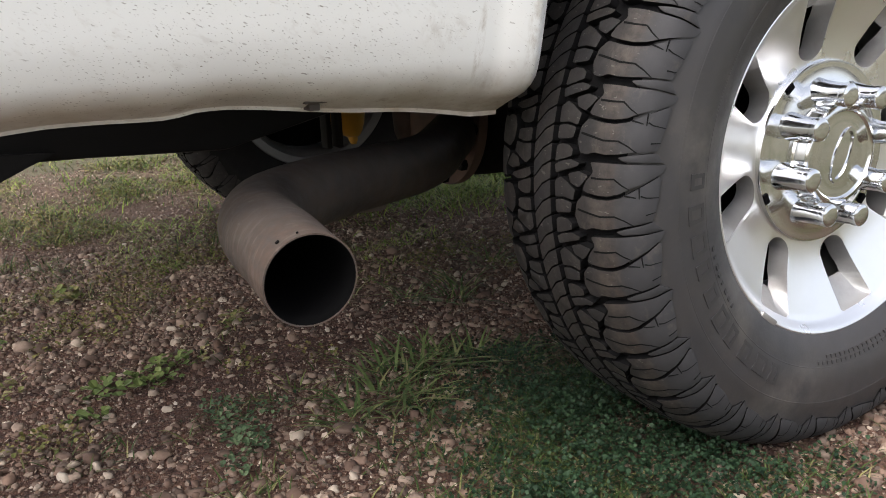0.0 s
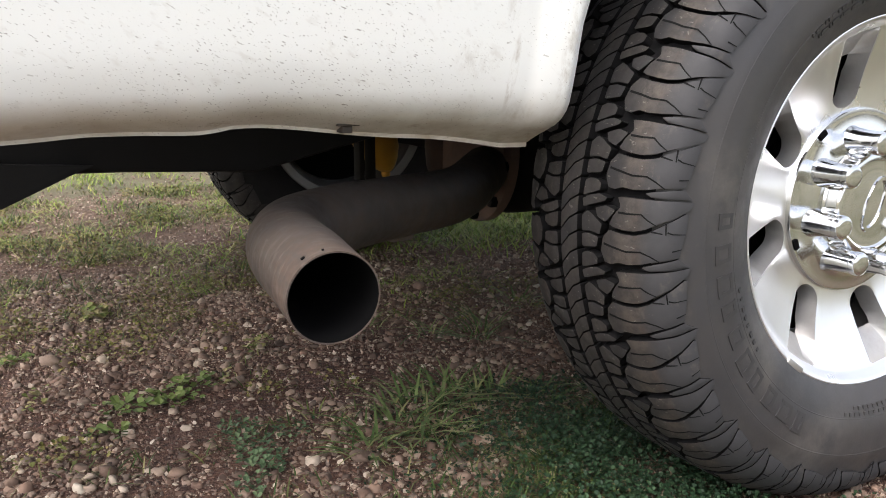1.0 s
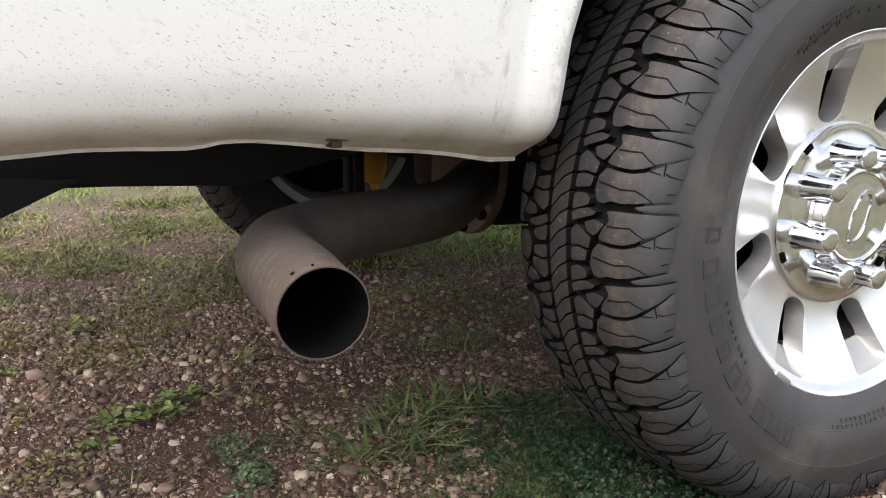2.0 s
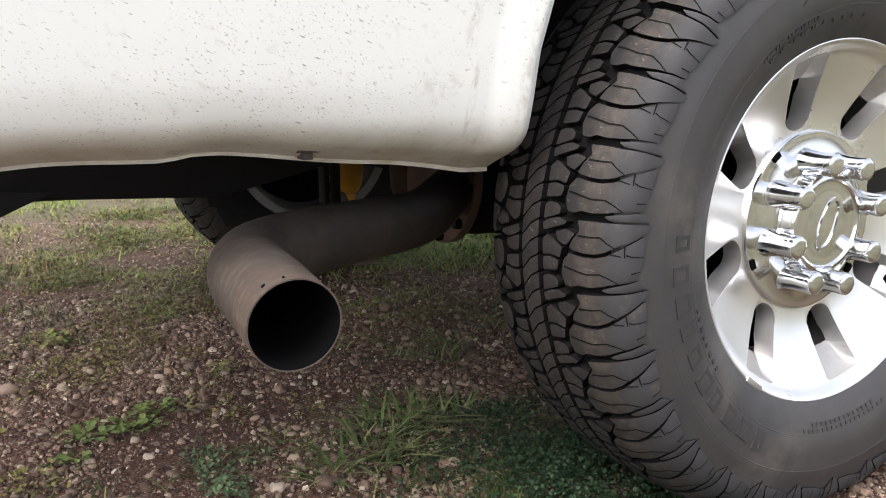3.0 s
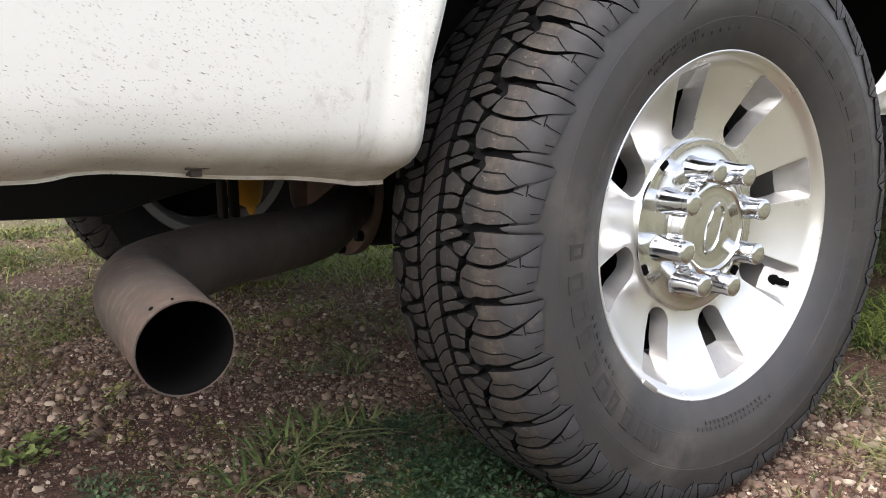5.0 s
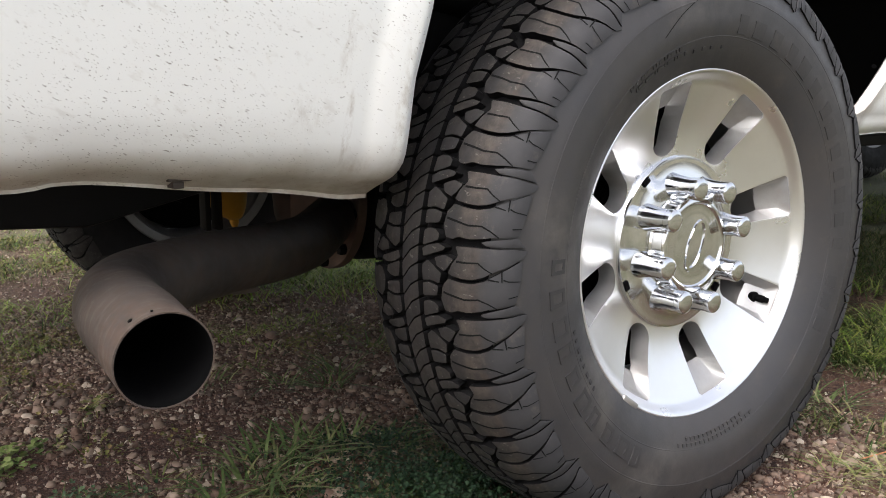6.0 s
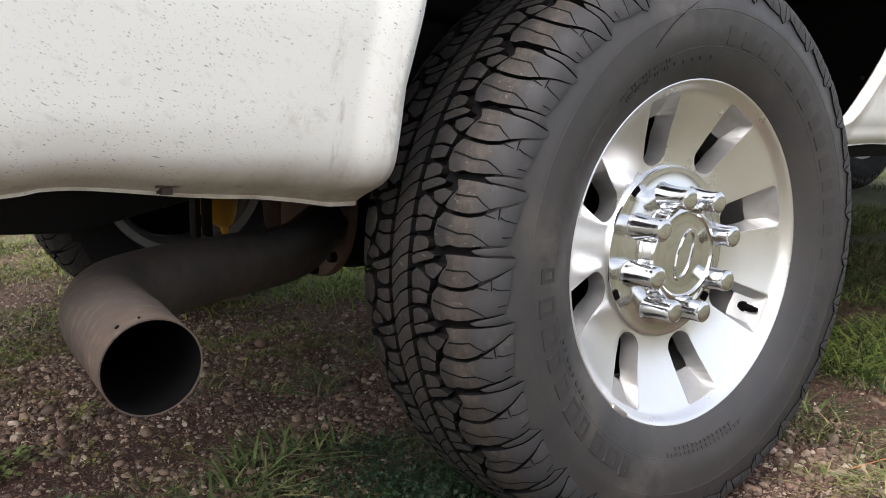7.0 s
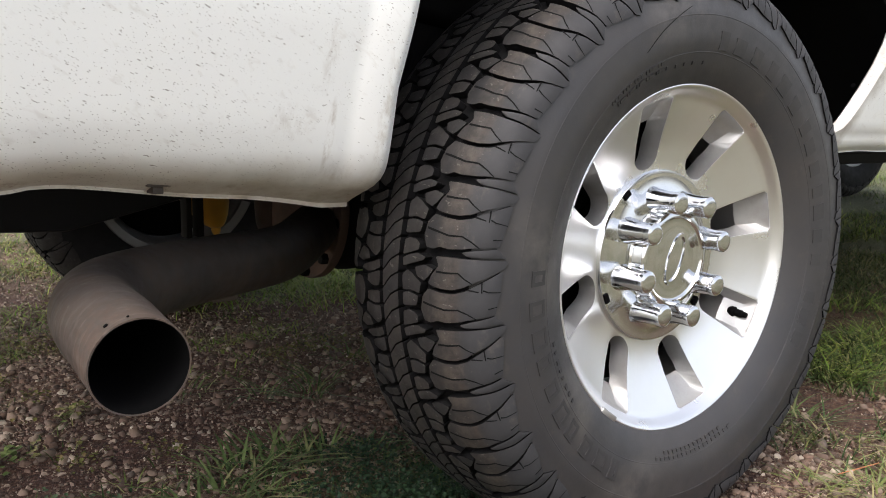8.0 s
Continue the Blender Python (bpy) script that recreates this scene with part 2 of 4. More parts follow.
def dirt_material():
    n = Nodes("gravelly_dirt")
    col = n.mix(n.ramp(n.noise(1.9, 5, 0.6), (0.36, 0.0), (0.64, 1.0)), (0.086, 0.036, 0.021), (0.143, 0.074, 0.045))
    col = n.mix(n.ramp(n.noise(55, 6, 0.75), (0.42, 0.0), (0.58, 0.92)), col, (0.040, 0.016, 0.011))
    crumbs = n.ramp(n.noise(150, 4, 0.75), (0.52, 0.0), (0.60, 1.0))
    col = n.mix(n.calc("MULTIPLY", crumbs, 0.65), col, (0.204, 0.115, 0.082))
    pale = n.ramp(n.noise(260, 3, 0.6), (0.66, 0.0), (0.72, 1.0))
    col = n.mix(n.calc("MULTIPLY", pale, 0.6), col, (0.269, 0.210, 0.174))
    # paler, greyer grit beyond the truck, with the sunlit tone put into its colour
    greyer = n.calc("ADD", n.calc("MULTIPLY", n.calc("SUBTRACT", n.axis(1), 1.6), 0.8), n.calc("MULTIPLY", n.calc("SUBTRACT", n.noise(3.5, 5), 0.5), 2.5), True)
    sunlit_grit = n.mix(n.noise(70, 6, 0.75), (0.094, 0.061, 0.037), (0.201, 0.148, 0.097))
    col = n.mix(n.calc("MULTIPLY", greyer, 0.8), col, sunlit_grit)
    # mown grass takes over away from the drive
    y = n.axis(1)
    lawn = n.calc("ADD", n.calc("MULTIPLY", n.calc("ADD", y, 0.42), -3.0), n.calc("MULTIPLY", n.calc("SUBTRACT", n.noise(1.2, 4), 0.5), 3.0))
    beyond = n.calc("ADD", n.calc("MULTIPLY", n.calc("SUBTRACT", y, 2.5), 0.9), n.calc("MULTIPLY", n.calc("SUBTRACT", n.noise(0.9, 4), 0.5), 3.0))
    ahead = n.calc("ADD", n.calc("MULTIPLY", n.calc("SUBTRACT", n.axis(0), 1.6), 0.9), n.calc("MULTIPLY", n.calc("SUBTRACT", n.noise(1.1, 4), 0.5), 3.0))
    beyond = n.calc("MAXIMUM", beyond, ahead)
    green = n.mix(n.noise(30, 5, 0.7), (0.070, 0.092, 0.034), (0.140, 0.145, 0.080))
    green = n.mix(n.ramp(n.noise(0.8, 6, 0.7), (0.45, 0.0), (0.62, 0.6)), green, n.mix(n.noise(60, 5, 0.7), (0.10, 0.085, 0.045), (0.20, 0.17, 0.10)))
    col = n.mix(n.calc("ADD", beyond, 0.0, True), col, green)
    # unseen near-side ground, paled to brighten what the wheel reflects
    worn = n.mix(n.noise(40, 6, 0.7), (0.15, 0.14, 0.085), (0.30, 0.265, 0.19))
    col = n.mix(n.calc("ADD", lawn, 0.0, True), col, n.mix(n.ramp(n.noise(1.1, 5, 0.7), (0.42, 0.0), (0.60, 0.8)), worn, green))
    h = n.calc("ADD", n.calc("MULTIPLY", n.noise(170, 4, 0.7), 0.6), n.calc("MULTIPLY", n.noise(48, 6, 0.7), 1.2))
    return n.done(Base_Color=col, Roughness=0.95, Normal=n.bump(h, 1.0, 0.016))


def stone_material(name, per_object):
    n = Nodes(name)
    pick = n.each() if per_object else n.island()
    col = n.ramp(pick, (0.0, (0.050, 0.031, 0.022)), (0.25, (0.126, 0.072, 0.049)), (0.45, (0.131, 0.099, 0.077)), (0.64, (0.203, 0.124, 0.086)),
                 (0.80, (0.261, 0.187, 0.140)), (0.93, (0.360, 0.275, 0.207)), (1.0, (0.522, 0.450, 0.360)))
    col = n.mix(n.calc("MULTIPLY", n.noise(140, 5, 0.7), 0.45), col, (0.10, 0.075, 0.06))
    return n.done(Base_Color=col, Roughness=0.85, Normal=n.bump(n.noise(320, 4), 0.3, 0.001))


def leaf_material(name, *colours):
    n = Nodes(name)
    stops = [(i / (len(colours) - 1), c) for i, c in enumerate(colours)]
    col = n.ramp(n.island(), *stops)
    col = n.mix(n.calc("MULTIPLY", n.noise(5, 3), 0.4), col, tuple(c * 0.6 for c in colours[0]))
    return n.done(Base_Color=col, Roughness=0.6, Specular_IOR_Level=0.18)


def plain_material(name, colour, rough=0.6, metal=0.0, vary=0.25, scale=20, gloss=0.5):
    n = Nodes(name)
    col = n.mix(n.noise(scale, 5), colour, tuple(c * (1 - vary) for c in colour))
    return n.done(Base_Color=col, Roughness=rough, Metallic=metal, Specular_IOR_Level=gloss, Normal=n.bump(n.noise(scale * 8, 3), 0.08, 0.001))


PAINT = paint_material()
TREAD = rubber_material("dusty_tread_rubber", 0.50, 0.013, 0.66, True, 0.4)
# clean rubber, blackened further so its colour holds the grooves' shade
GROOVE_SHADE = rubber_material("clean_shaded_groove_rubber", 0.0, 0.0045, 0.8, False, 0.12)
SIDE = rubber_material("sidewall_rubber", 0.30, 0.023, 0.45, smudge=((-.283, .105, .045, .09), (-.262, -.10, .05, .06), (-.20, -.262, .09, .045), (.02, .345, .08, .05)))
# dust-free rubber, darkened for the shade on the tyre's inner side
INNER_SHADE = rubber_material("clean_shaded_inner_rubber", 0.0, 0.009, 0.7, False, 0.2)
LETTER = rubber_material("clean_letter_rubber", 0.25, 0.019, 0.5)
ALLOY, CHROME, POCKET = alloy_material(), chrome_material(), pocket_material()
EXHAUST = pipe_material("weathered_exhaust_steel", (0.052, 0.045, 0.041), (0.120, 0.086, 0.066), 0.85, 0.66, 0.2, 17)
# soot colour, lowered until it also stands for shade in hollows
SOOT_SHADE = plain_material("soot_shade_black", (0.0022, 0.0022, 0.0025), 0.95, gloss=0.08)
FRAME = plain_material("black_chassis_paint", (0.006, 0.006, 0.0065), 0.7, 0.0, 0.4, gloss=0.15)
RUST = steel_material("rusty_steel", (0.024, 0.018, 0.016), (0.070, 0.043, 0.031), 0.7, 0.8, 0.2, 16)
YELLOW = plain_material("yellow_enamel", (0.55, 0.28, 0.03), 0.5, 0.0, 0.45, 25)
CLIP = plain_material("grey_brown_plastic", (0.045, 0.036, 0.030), 0.7)
LINER = plain_material("black_liner", (0.008, 0.008, 0.0085), 0.85, gloss=0.12)
DIRT = dirt_material()
STONE, GRIT = stone_material("stone", True), stone_material("grit", False)
# short grass, its greens lowered towards the shade beside the tyre
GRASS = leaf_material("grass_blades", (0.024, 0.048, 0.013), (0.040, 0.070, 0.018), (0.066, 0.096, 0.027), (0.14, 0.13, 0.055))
# lush grass with sunlight put into its colour, a lit counterpart to the short grass
LUSH_LIT = leaf_material("lush_grass", (0.115, 0.190, 0.026), (0.180, 0.270, 0.042), (0.26, 0.32, 0.065), (0.34, 0.31, 0.11))
DRY = leaf_material("dry_grass", (0.10, 0.14, 0.035), (0.22, 0.20, 0.08), (0.33, 0.28, 0.15))
# leaf greens darkened to carry the tyre's contact shadow
CLOVER = leaf_material("shaded_clover_leaves", (0.009, 0.023, 0.011), (0.017, 0.040, 0.018), (0.034, 0.066, 0.030))
FEATHER = leaf_material("feathery_leaves", (0.050, 0.082, 0.042), (0.085, 0.128, 0.064), (0.13, 0.175, 0.090))
TUFT = leaf_material("tuft_blades", (0.050, 0.080, 0.027), (0.092, 0.135, 0.045), (0.155, 0.200, 0.075), (0.27, 0.25, 0.12))
WEED = leaf_material("weed_leaves", (0.090, 0.125, 0.040), (0.14, 0.185, 0.056), (0.21, 0.25, 0.085))
MOSS = leaf_material("ground_cover_leaves", (0.070, 0.082, 0.024), (0.120, 0.125, 0.034), (0.19, 0.175, 0.052), (0.22, 0.15, 0.07))

# ---- building helpers ----
def part(name, bm, material, parent=None, label="", smooth=38):
    """Links a bmesh as one mesh object under a thing or a part."""
    me = bpy.data.meshes.new(name)
    bm.to_mesh(me)
    bm.free()
    return link(name, me, material, parent, label, smooth)


def link(name, me, material, parent=None, label="", smooth=38):
    if material and not me.materials:
        me.materials.append(material)
    if smooth:
        me.polygons.foreach_set("use_smooth", np.ones(len(me.polygons), bool))
        me.set_sharp_from_angle(angle=radians(smooth))
    ob = new(name, me)
    ob.parent = parent
    return tagged(ob, label) if label else ob


def lathe(profile, segments=96, closed=True, axis_y=True):
    """Turns (radius, y) points round the y axis."""
    bm = bmesh.new()
    rings = []
    for i in range(segments):
        a = math.tau * i / segments
        rings.append([bm.verts.new((r * math.cos(a), y, r * math.sin(a))) for r, y in profile])
    n = len(profile)
    for i in range(segments):
        a, b = rings[i], rings[(i + 1) % segments]
        for j in range(n if closed else n - 1):
            k = (j + 1) % n
            bm.faces.new((a[j], a[k], b[k], b[j]))
    bmesh.ops.remove_doubles(bm, verts=bm.verts, dist=1e-6)
    bmesh.ops.recalc_face_normals(bm, faces=bm.faces)
    return bm


def box(x0, x1, y0, y1, z0, z1, bevel=0.0, bm=None):
    out = bm or bmesh.new()
    made = bmesh.ops.create_cube(out, size=1.0)["verts"]
    for v in made:
        v.co = Vector((x0 if v.co.x < 0 else x1, y0 if v.co.y < 0 else y1, z0 if v.co.z < 0 else z1))
    if bevel:
        edges = {e for v in made for e in v.link_edges}
        bmesh.ops.bevel(out, geom=list(edges), offset=bevel, segments=2, profile=0.5, affect="EDGES")
    return out


def smooth_line(points, steps=10):
    """A Catmull-Rom line through the points."""
    p = [Vector(q) for q in points]
    p = [p[0] * 2 - p[1]] + p + [p[-1] * 2 - p[-2]]
    out = []
    for i in range(1, len(p) - 2):
        for s in range(steps):
            t = s / steps
            a, b, c, d = p[i - 1], p[i], p[i + 1], p[i + 2]
            out.append(0.5 * (2 * b + (c - a) * t + (2 * a - 5 * b + 4 * c - d) * t * t + (3 * b - a - 3 * c + d) * t ** 3))
    return out + [p[-2]]


def rings_along(line, radius, segments):
    frames = []
    up = Vector((0, 0, 1))
    for i, q in enumerate(line):
        d = (line[min(i + 1, len(line) - 1)] - line[max(i - 1, 0)]).normalized()
        side = d.cross(up).normalized()
        top = side.cross(d).normalized()
        up = top
        r = radius(i / (len(line) - 1)) if callable(radius) else radius
        frames.append([q + (side * math.cos(math.tau * k / segments) + top * math.sin(math.tau * k / segments)) * r for k in range(segments)])
    return frames


def tube(line, radius, segments=32, wall=0.0, cap=True):
    """A tube along a line; with a wall it is hollow and open at its first end."""
    bm = bmesh.new()
    outer = [[bm.verts.new(c) for c in ring] for ring in rings_along(line, radius, segments)]
    for a, b in zip(outer, outer[1:]):
        for k in range(segments):
            bm.faces.new((a[k], a[(k + 1) % segments], b[(k + 1) % segments], b[k]))
    if wall:
        inner = [[bm.verts.new(c) for c in ring] for ring in rings_along(line, radius - wall, segments)]
        for a, b in zip(inner, inner[1:]):
            for k in range(segments):
                bm.faces.new((a[k], b[k], b[(k + 1) % segments], a[(k + 1) % segments]))
        for k in range(segments):
            bm.faces.new((outer[0][k], inner[0][k], inner[0][(k + 1) % segments], outer[0][(k + 1) % segments]))
        bm.faces.new(inner[-1])
    elif cap:
        bm.faces.new(outer[0])
    if cap:
        bm.faces.new(outer[-1])
    bmesh.ops.recalc_face_normals(bm, faces=bm.faces)
    return bm


def cylinder(radius, p, q, segments=16, bevel=0.0):
    p, q = Vector(p), Vector(q)
    n = (q - p).normalized()
    b = min(bevel, radius * 0.6)
    line = [p, p + n * b, q - n * b, q] if b else [p, q]
    r = (lambda t: radius - b if t < 0.01 or t > 0.99 else radius) if b else radius
    return tube(line, r, segments)


def merge(*meshes):
    out = bmesh.new()
    for bm in meshes:
        me = bpy.data.meshes.new("joined")
        bm.to_mesh(me)
        bm.free()
        out.from_mesh(me)
        bpy.data.meshes.remove(me)
    return out


def cut(base, cutter, bevel=0.0):
    """base minus cutter as a plain mesh, its edges rounded a little."""
    obs = []
    for bm in (base, cutter):
        me = bpy.data.meshes.new("blank")
        bm.to_mesh(me)
        bm.free()
        obs.append(new("blank", me))
    mod = obs[0].modifiers.new("cut", "BOOLEAN")
    mod.operation, mod.solver, mod.object = "DIFFERENCE", "EXACT", obs[1]
    if bevel:
        b = obs[0].modifiers.new("round", "BEVEL")
        b.width, b.segments, b.limit_method, b.angle_limit = bevel, 2, "ANGLE", radians(35)
    me = bpy.data.meshes.new_from_object(obs[0].evaluated_get(bpy.context.evaluated_depsgraph_get()))
    for ob in obs:
        old = ob.data
        bpy.data.objects.remove(ob)
        bpy.data.meshes.remove(old)
    me.materials.clear()
    return me


def lerp_list(x, pairs):
    return float(np.interp(x, [p[0] for p in pairs], [p[1] for p in pairs]))


# ---- ground ----
def lumps(x, y):
    h = 0.010 * noise.noise(Vector((x * 1.3, y * 1.3, 0.3))) + 0.006 * noise.noise(Vector((x * 5.1, y * 5.1, 4.0)))
    h += 0.003 * noise.noise(Vector((x * 17, y * 17, 9.0)))
    rise = 0.055 * min(max(y - 1.75, 0.0), 4.0) + 0.058 * min(max(x - 0.8, 0.0), 4.0)       # the ground climbs away from the drive
    near = math.exp(-((x + 0.05) ** 2 / 0.10 + (y - 0.12) ** 2 / 0.06))      # pressed flat under the tyre
    return h * (1 - 0.8 * near) - 0.004 - 0.004 * near + rise


def ground_sheet():
    def spread(lo, hi, step, far):
        mid = list(np.arange(lo, hi + 1e-6, step))
        grow = [step * 1.35 ** k for k in range(1, 40)]
        out, acc = [], 0.0
        for g in grow:
            acc += g
            out.append(acc)
            if acc > far:
                break
        return [lo - a for a in reversed(out)] + mid + [hi + a for a in out]
    xs, ys = spread(-1.7, 1.9, 0.026, 900), spread(-0.6, 3.4, 0.026, 900)
    verts = []
    for y in ys:
        for x in xs:
            verts.append((x, y, lumps(x, y)))
    n = len(xs)
    faces = [(j * n + i, j * n + i + 1, (j + 1) * n + i + 1, (j + 1) * n + i) for j in range(len(ys) - 1) for i in range(n - 1)]
    me = bpy.data.meshes.new("ground")
    me.from_pydata(verts, [], faces)
    me.update()
    return link("ground", me, DIRT, smooth=180)


ground = tagged(ground_sheet(), "reddish brown gravelly dirt drive with patches of grass", "ground", kind="structure")

# ---- truck ----
HUB = 0.3995
truck = tagged(new("pickup_truck"), "dirty white pickup truck parked on gravel, with large exhaust tailpipe", "pickup truck")

PROFILE = [(.485, .1705), (.4862, .1710), (.4900, .1705), (.4915, .1670), (.496, .157), (.502, .144), (.508, .131), (.514, .121), (.522, .1115), (.531, .1035), (.541, .0975),
           (.555, .0915), (.570, .086), (.585, .081), (.60, .0765), (.625, .0685), (.66, .058), (.70, .046), (.76, .034), (.82, .024),
           (.90, .013), (.99, .005), (1.12, .0), (1.28, .002), (1.40, .010), (1.415, .03)]
SILL = [(-1.2, .508), (-1.0, .510), (-.95, .513), (-.90, .514), (-.835, .513), (-.822, .517), (-.789, .517), (-.726, .511), (-.66, .505),
        (-.59, .498), (-.53, .490), (-.493, .485), (-.44, .485)]
REAR_EDGE = [(.486, -.455), (.499, -.455), (.505, -.452), (.512, -.449), (.520, -.446), (.534, -.445), (.558, -.447), (.59, -.449), (.625, -.451),
             (.672, -.446), (.72, -.442)]
FRONT_EDGE = [(.486, .485), (.563, .4975), (.604, .5358), (.655, .5634), (.707, .5858), (.738, .5967), (.779, .603), (.830, .602)]
ARCH_TOP = .99


def arch_x(z, side):
    table = REAR_EDGE if side < 0 else FRONT_EDGE
    if z <= table[-1][0]:
        return lerp_list(z, table)
    z0, x0 = table[-1]
    t = min(1.0, (z - z0) / (ARCH_TOP - z0))
    return 0.06 + (x0 - 0.06) * math.sqrt(max(0.0, 1 - t ** 2.1))


def side_panel(mirror=False):
    bm = bmesh.new()

    def place(x, z, y, edge):
        if x < 0:
            dz = lerp_list(x, SILL) - .486
        else:
            dz = .542 - .486
        fade = max(0.0, 1 - (z - .486) / .10)
        d = abs(x - edge)
        if x < 0:
            y -= 0.009 * max(0.0, 1 - (d / .055) ** 2) if d < .055 and z > .51 else 0.0      # flared lip round the wheel opening
            y += 0.007 * max(0.0, 1 - d / .010) if d < .010 and z > .51 else 0.0
        else:
            y = y if z > .56 else .0895 + (y - .0895) * .30
            y += max(0.0, .012 - d) * 1.5      # flange turned in towards the wheel
        wave = 0.0012 * math.sin(x * 31) * fade
        return Vector((x, 1.93 - y if mirror else y, z + dz * fade + wave))

    def grid(rows):
        made = [[bm.verts.new(c) for c in row] for row in rows]
        for a, b in zip(made, made[1:]):
            for k in range(len(a) - 1):
                bm.faces.new((a[k], a[k + 1], b[k + 1], b[k]))
        return made

    zs = []
    for (za, ya), (zb, yb) in zip(PROFILE, PROFILE[1:]):
        m = max(1, round((zb - za) / .02))
        zs += [(za + (zb - za) * i / m, ya + (yb - ya) * i / m) for i in range(m)]
    zs.append(PROFILE[-1])
    low = [q for q in zs if q[0] < ARCH_TOP]
    for side in (-1, 1):
        far = -1.2 if side < 0 else 1.25
        rows = []
        for z, y in low:
            e = arch_x(z, side)
            cols = sorted({far + (e - far) * (1 - (1 - i / 60) ** 1.8) for i in range(61)} | ({e + .012, e + .0108, e + .0132, e + .006} if side > 0 else set()), reverse=side > 0)
            rows.append([place(x, z, y, e) for x in cols])
        made = grid(rows)
        # return flange that turns in from the opening's edge
        lip = []
        for row in made:
            c = row[-1].co
            t = Vector((0.004, (-1 if mirror else 1) * (0.004 if side > 0 else 0.040), 0))
            lip.append((row[-1], bm.verts.new(c + t * 0.5), bm.verts.new(c + t)))
        for (a, b, c), (d, e, f) in zip(lip, lip[1:]):
            bm.faces.new((a, b, e, d))
            bm.faces.new((b, c, f, e))
        # bottom edge turned up behind the sheet
        under = [bm.verts.new(v.co + Vector((0, -0.003 if mirror else 0.003, 0.012))) for v in made[0]]
        for k in range(len(under) - 1):
            bm.faces.new((made[0][k], under[k], under[k + 1], made[0][k + 1]))
    top = [q for q in zs if q[0] >= low[-1][0]]
    grid([[place(-1.2 + 2.45 * i / 40, z, y, 99) for i in range(41)] for z, y in top])
    bmesh.ops.recalc_face_normals(bm, faces=bm.faces)
    return bm


bed = part("bed_side", side_panel(), PAINT, truck, "mud-specked white bed side with dirty rolled lower edge")
solid = bed.modifiers.new("sheet", "SOLIDIFY")
solid.thickness, solid.offset = 0.0012, 0.0
far_side = part("bed_side", side_panel(True), PAINT, truck)
clip = part("clip", merge(box(-.706, -.680, .146, .1655, .5165, .5205, .0015), box(-.699, -.687, .152, .1715, .5085, .517, .001)), CLIP, bed, "grey trim clip")
# a black plug stands in for the shade of an open hole
part("screw_hole", cylinder(.0042, (.5725, .0915, .664), (.5765, .0945, .664), 12, .0008), SOOT_SHADE, bed)

# wheel housing and underside
def housing():
    bm = bmesh.new()
    rows = []
    for i in range(33):
        a = radians(11 + 134 * i / 32)
        c, s = 0.15 + (0.74 if i < 16 else 0.68) * math.cos(a), 0.46 + 0.52 * math.sin(a)
        start = .105 if c > .1 else .165
        rows.append([bm.verts.new((c, start + (.33 - start) * k / 4, s)) for k in range(5)])
    for a, b in zip(rows, rows[1:]):
        for k in range(4):
            bm.faces.new((a[k], b[k], b[k + 1], a[k + 1]))
    bm.faces.new([r[-1] for r in rows])
    # inner wall, lengthened forward as a dark sheet against leaking light
    return merge(bm, box(-.50, 1.15, .335, .345, .52, .90))


liner = part("wheel_housing", housing(), LINER, truck, "black wheel housing")
liner.modifiers.new("sheet", "SOLIDIFY").thickness = 0.004
# unseen far housing, mirrored from the near one to shade the far wheel
far_liner = housing()
for v in far_liner.verts:
    v.co.y = 1.93 - v.co.y
part("wheel_housing", far_liner, LINER, truck).modifiers.new("sheet", "SOLIDIFY").thickness = 0.004
part("bed_floor", merge(box(-1.18, 1.25, .05, 1.88, .86, .90, .004), box(-1.18, -1.12, .1, 1.83, .74, .86, .004),
                        box(-.62, -.52, .33, 1.6, .76, .86, .004), box(.62, .72, .33, 1.6, .76, .86, .004)), FRAME, truck)
# bumper-like bar, out of view, added to block sun from the ground
part("rear_bumper", box(-1.36, -1.2, .06, 1.87, .43, .58, .03), FRAME, truck, "unseen black bar added behind the truck to shade the ground")
part("cab_floor", box(1.3, 3.9, .12, 1.81, .60, .68, .02), FRAME, truck)


def rail(y0, y1):
    path = [(-1.2, .452, .620), (-.9, .446, .618), (-.72, .437, .62), (-.45, .50, .68), (-.2, .58, .74), (.3, .58, .74), (.6, .49, .65), (4.0, .485, .64)]
    bm = bmesh.new()
    rings = [[bm.verts.new(c) for c in ((x, y0, a), (x, y1, a), (x, y1, b), (x, y0, b))] for x, a, b in path]
    for a, b in zip(rings, rings[1:]):
        for k in range(4):
            bm.faces.new((a[k], b[k], b[(k + 1) % 4], a[(k + 1) % 4]))
    bm.faces.new(rings[0]), bm.faces.new(rings[-1])
    bmesh.ops.recalc_face_normals(bm, faces=bm.faces)
    bmesh.ops.bevel(bm, geom=[e for e in bm.edges], offset=.006, segments=2, profile=0.5, affect="EDGES")
    return bm


rail_right = part("frame_rail", rail(.42, .50), FRAME, truck, "black chassis rail")
part("frame_rail", rail(1.43, 1.51), FRAME, truck)


def gusset():
    bm = bmesh.new()
    outline = [(-.93, .458), (-.958, .4465), (-1.05, .405), (-1.19, .37), (-1.24, .37), (-1.25, .48)]
    for y in (.405, .418):
        bm.faces.new([bm.verts.new((x, y, z)) for x, z in outline])
    bmesh.ops.bridge_loops(bm, edges=bm.edges)
    bmesh.ops.recalc_face_normals(bm, faces=bm.faces)
    return bm


part("hitch_bracket", gusset(), FRAME, truck, "black hitch side plate")
part("crossmember", box(-.80, -.70, .50, 1.43, .47, .60, .01), FRAME, truck)
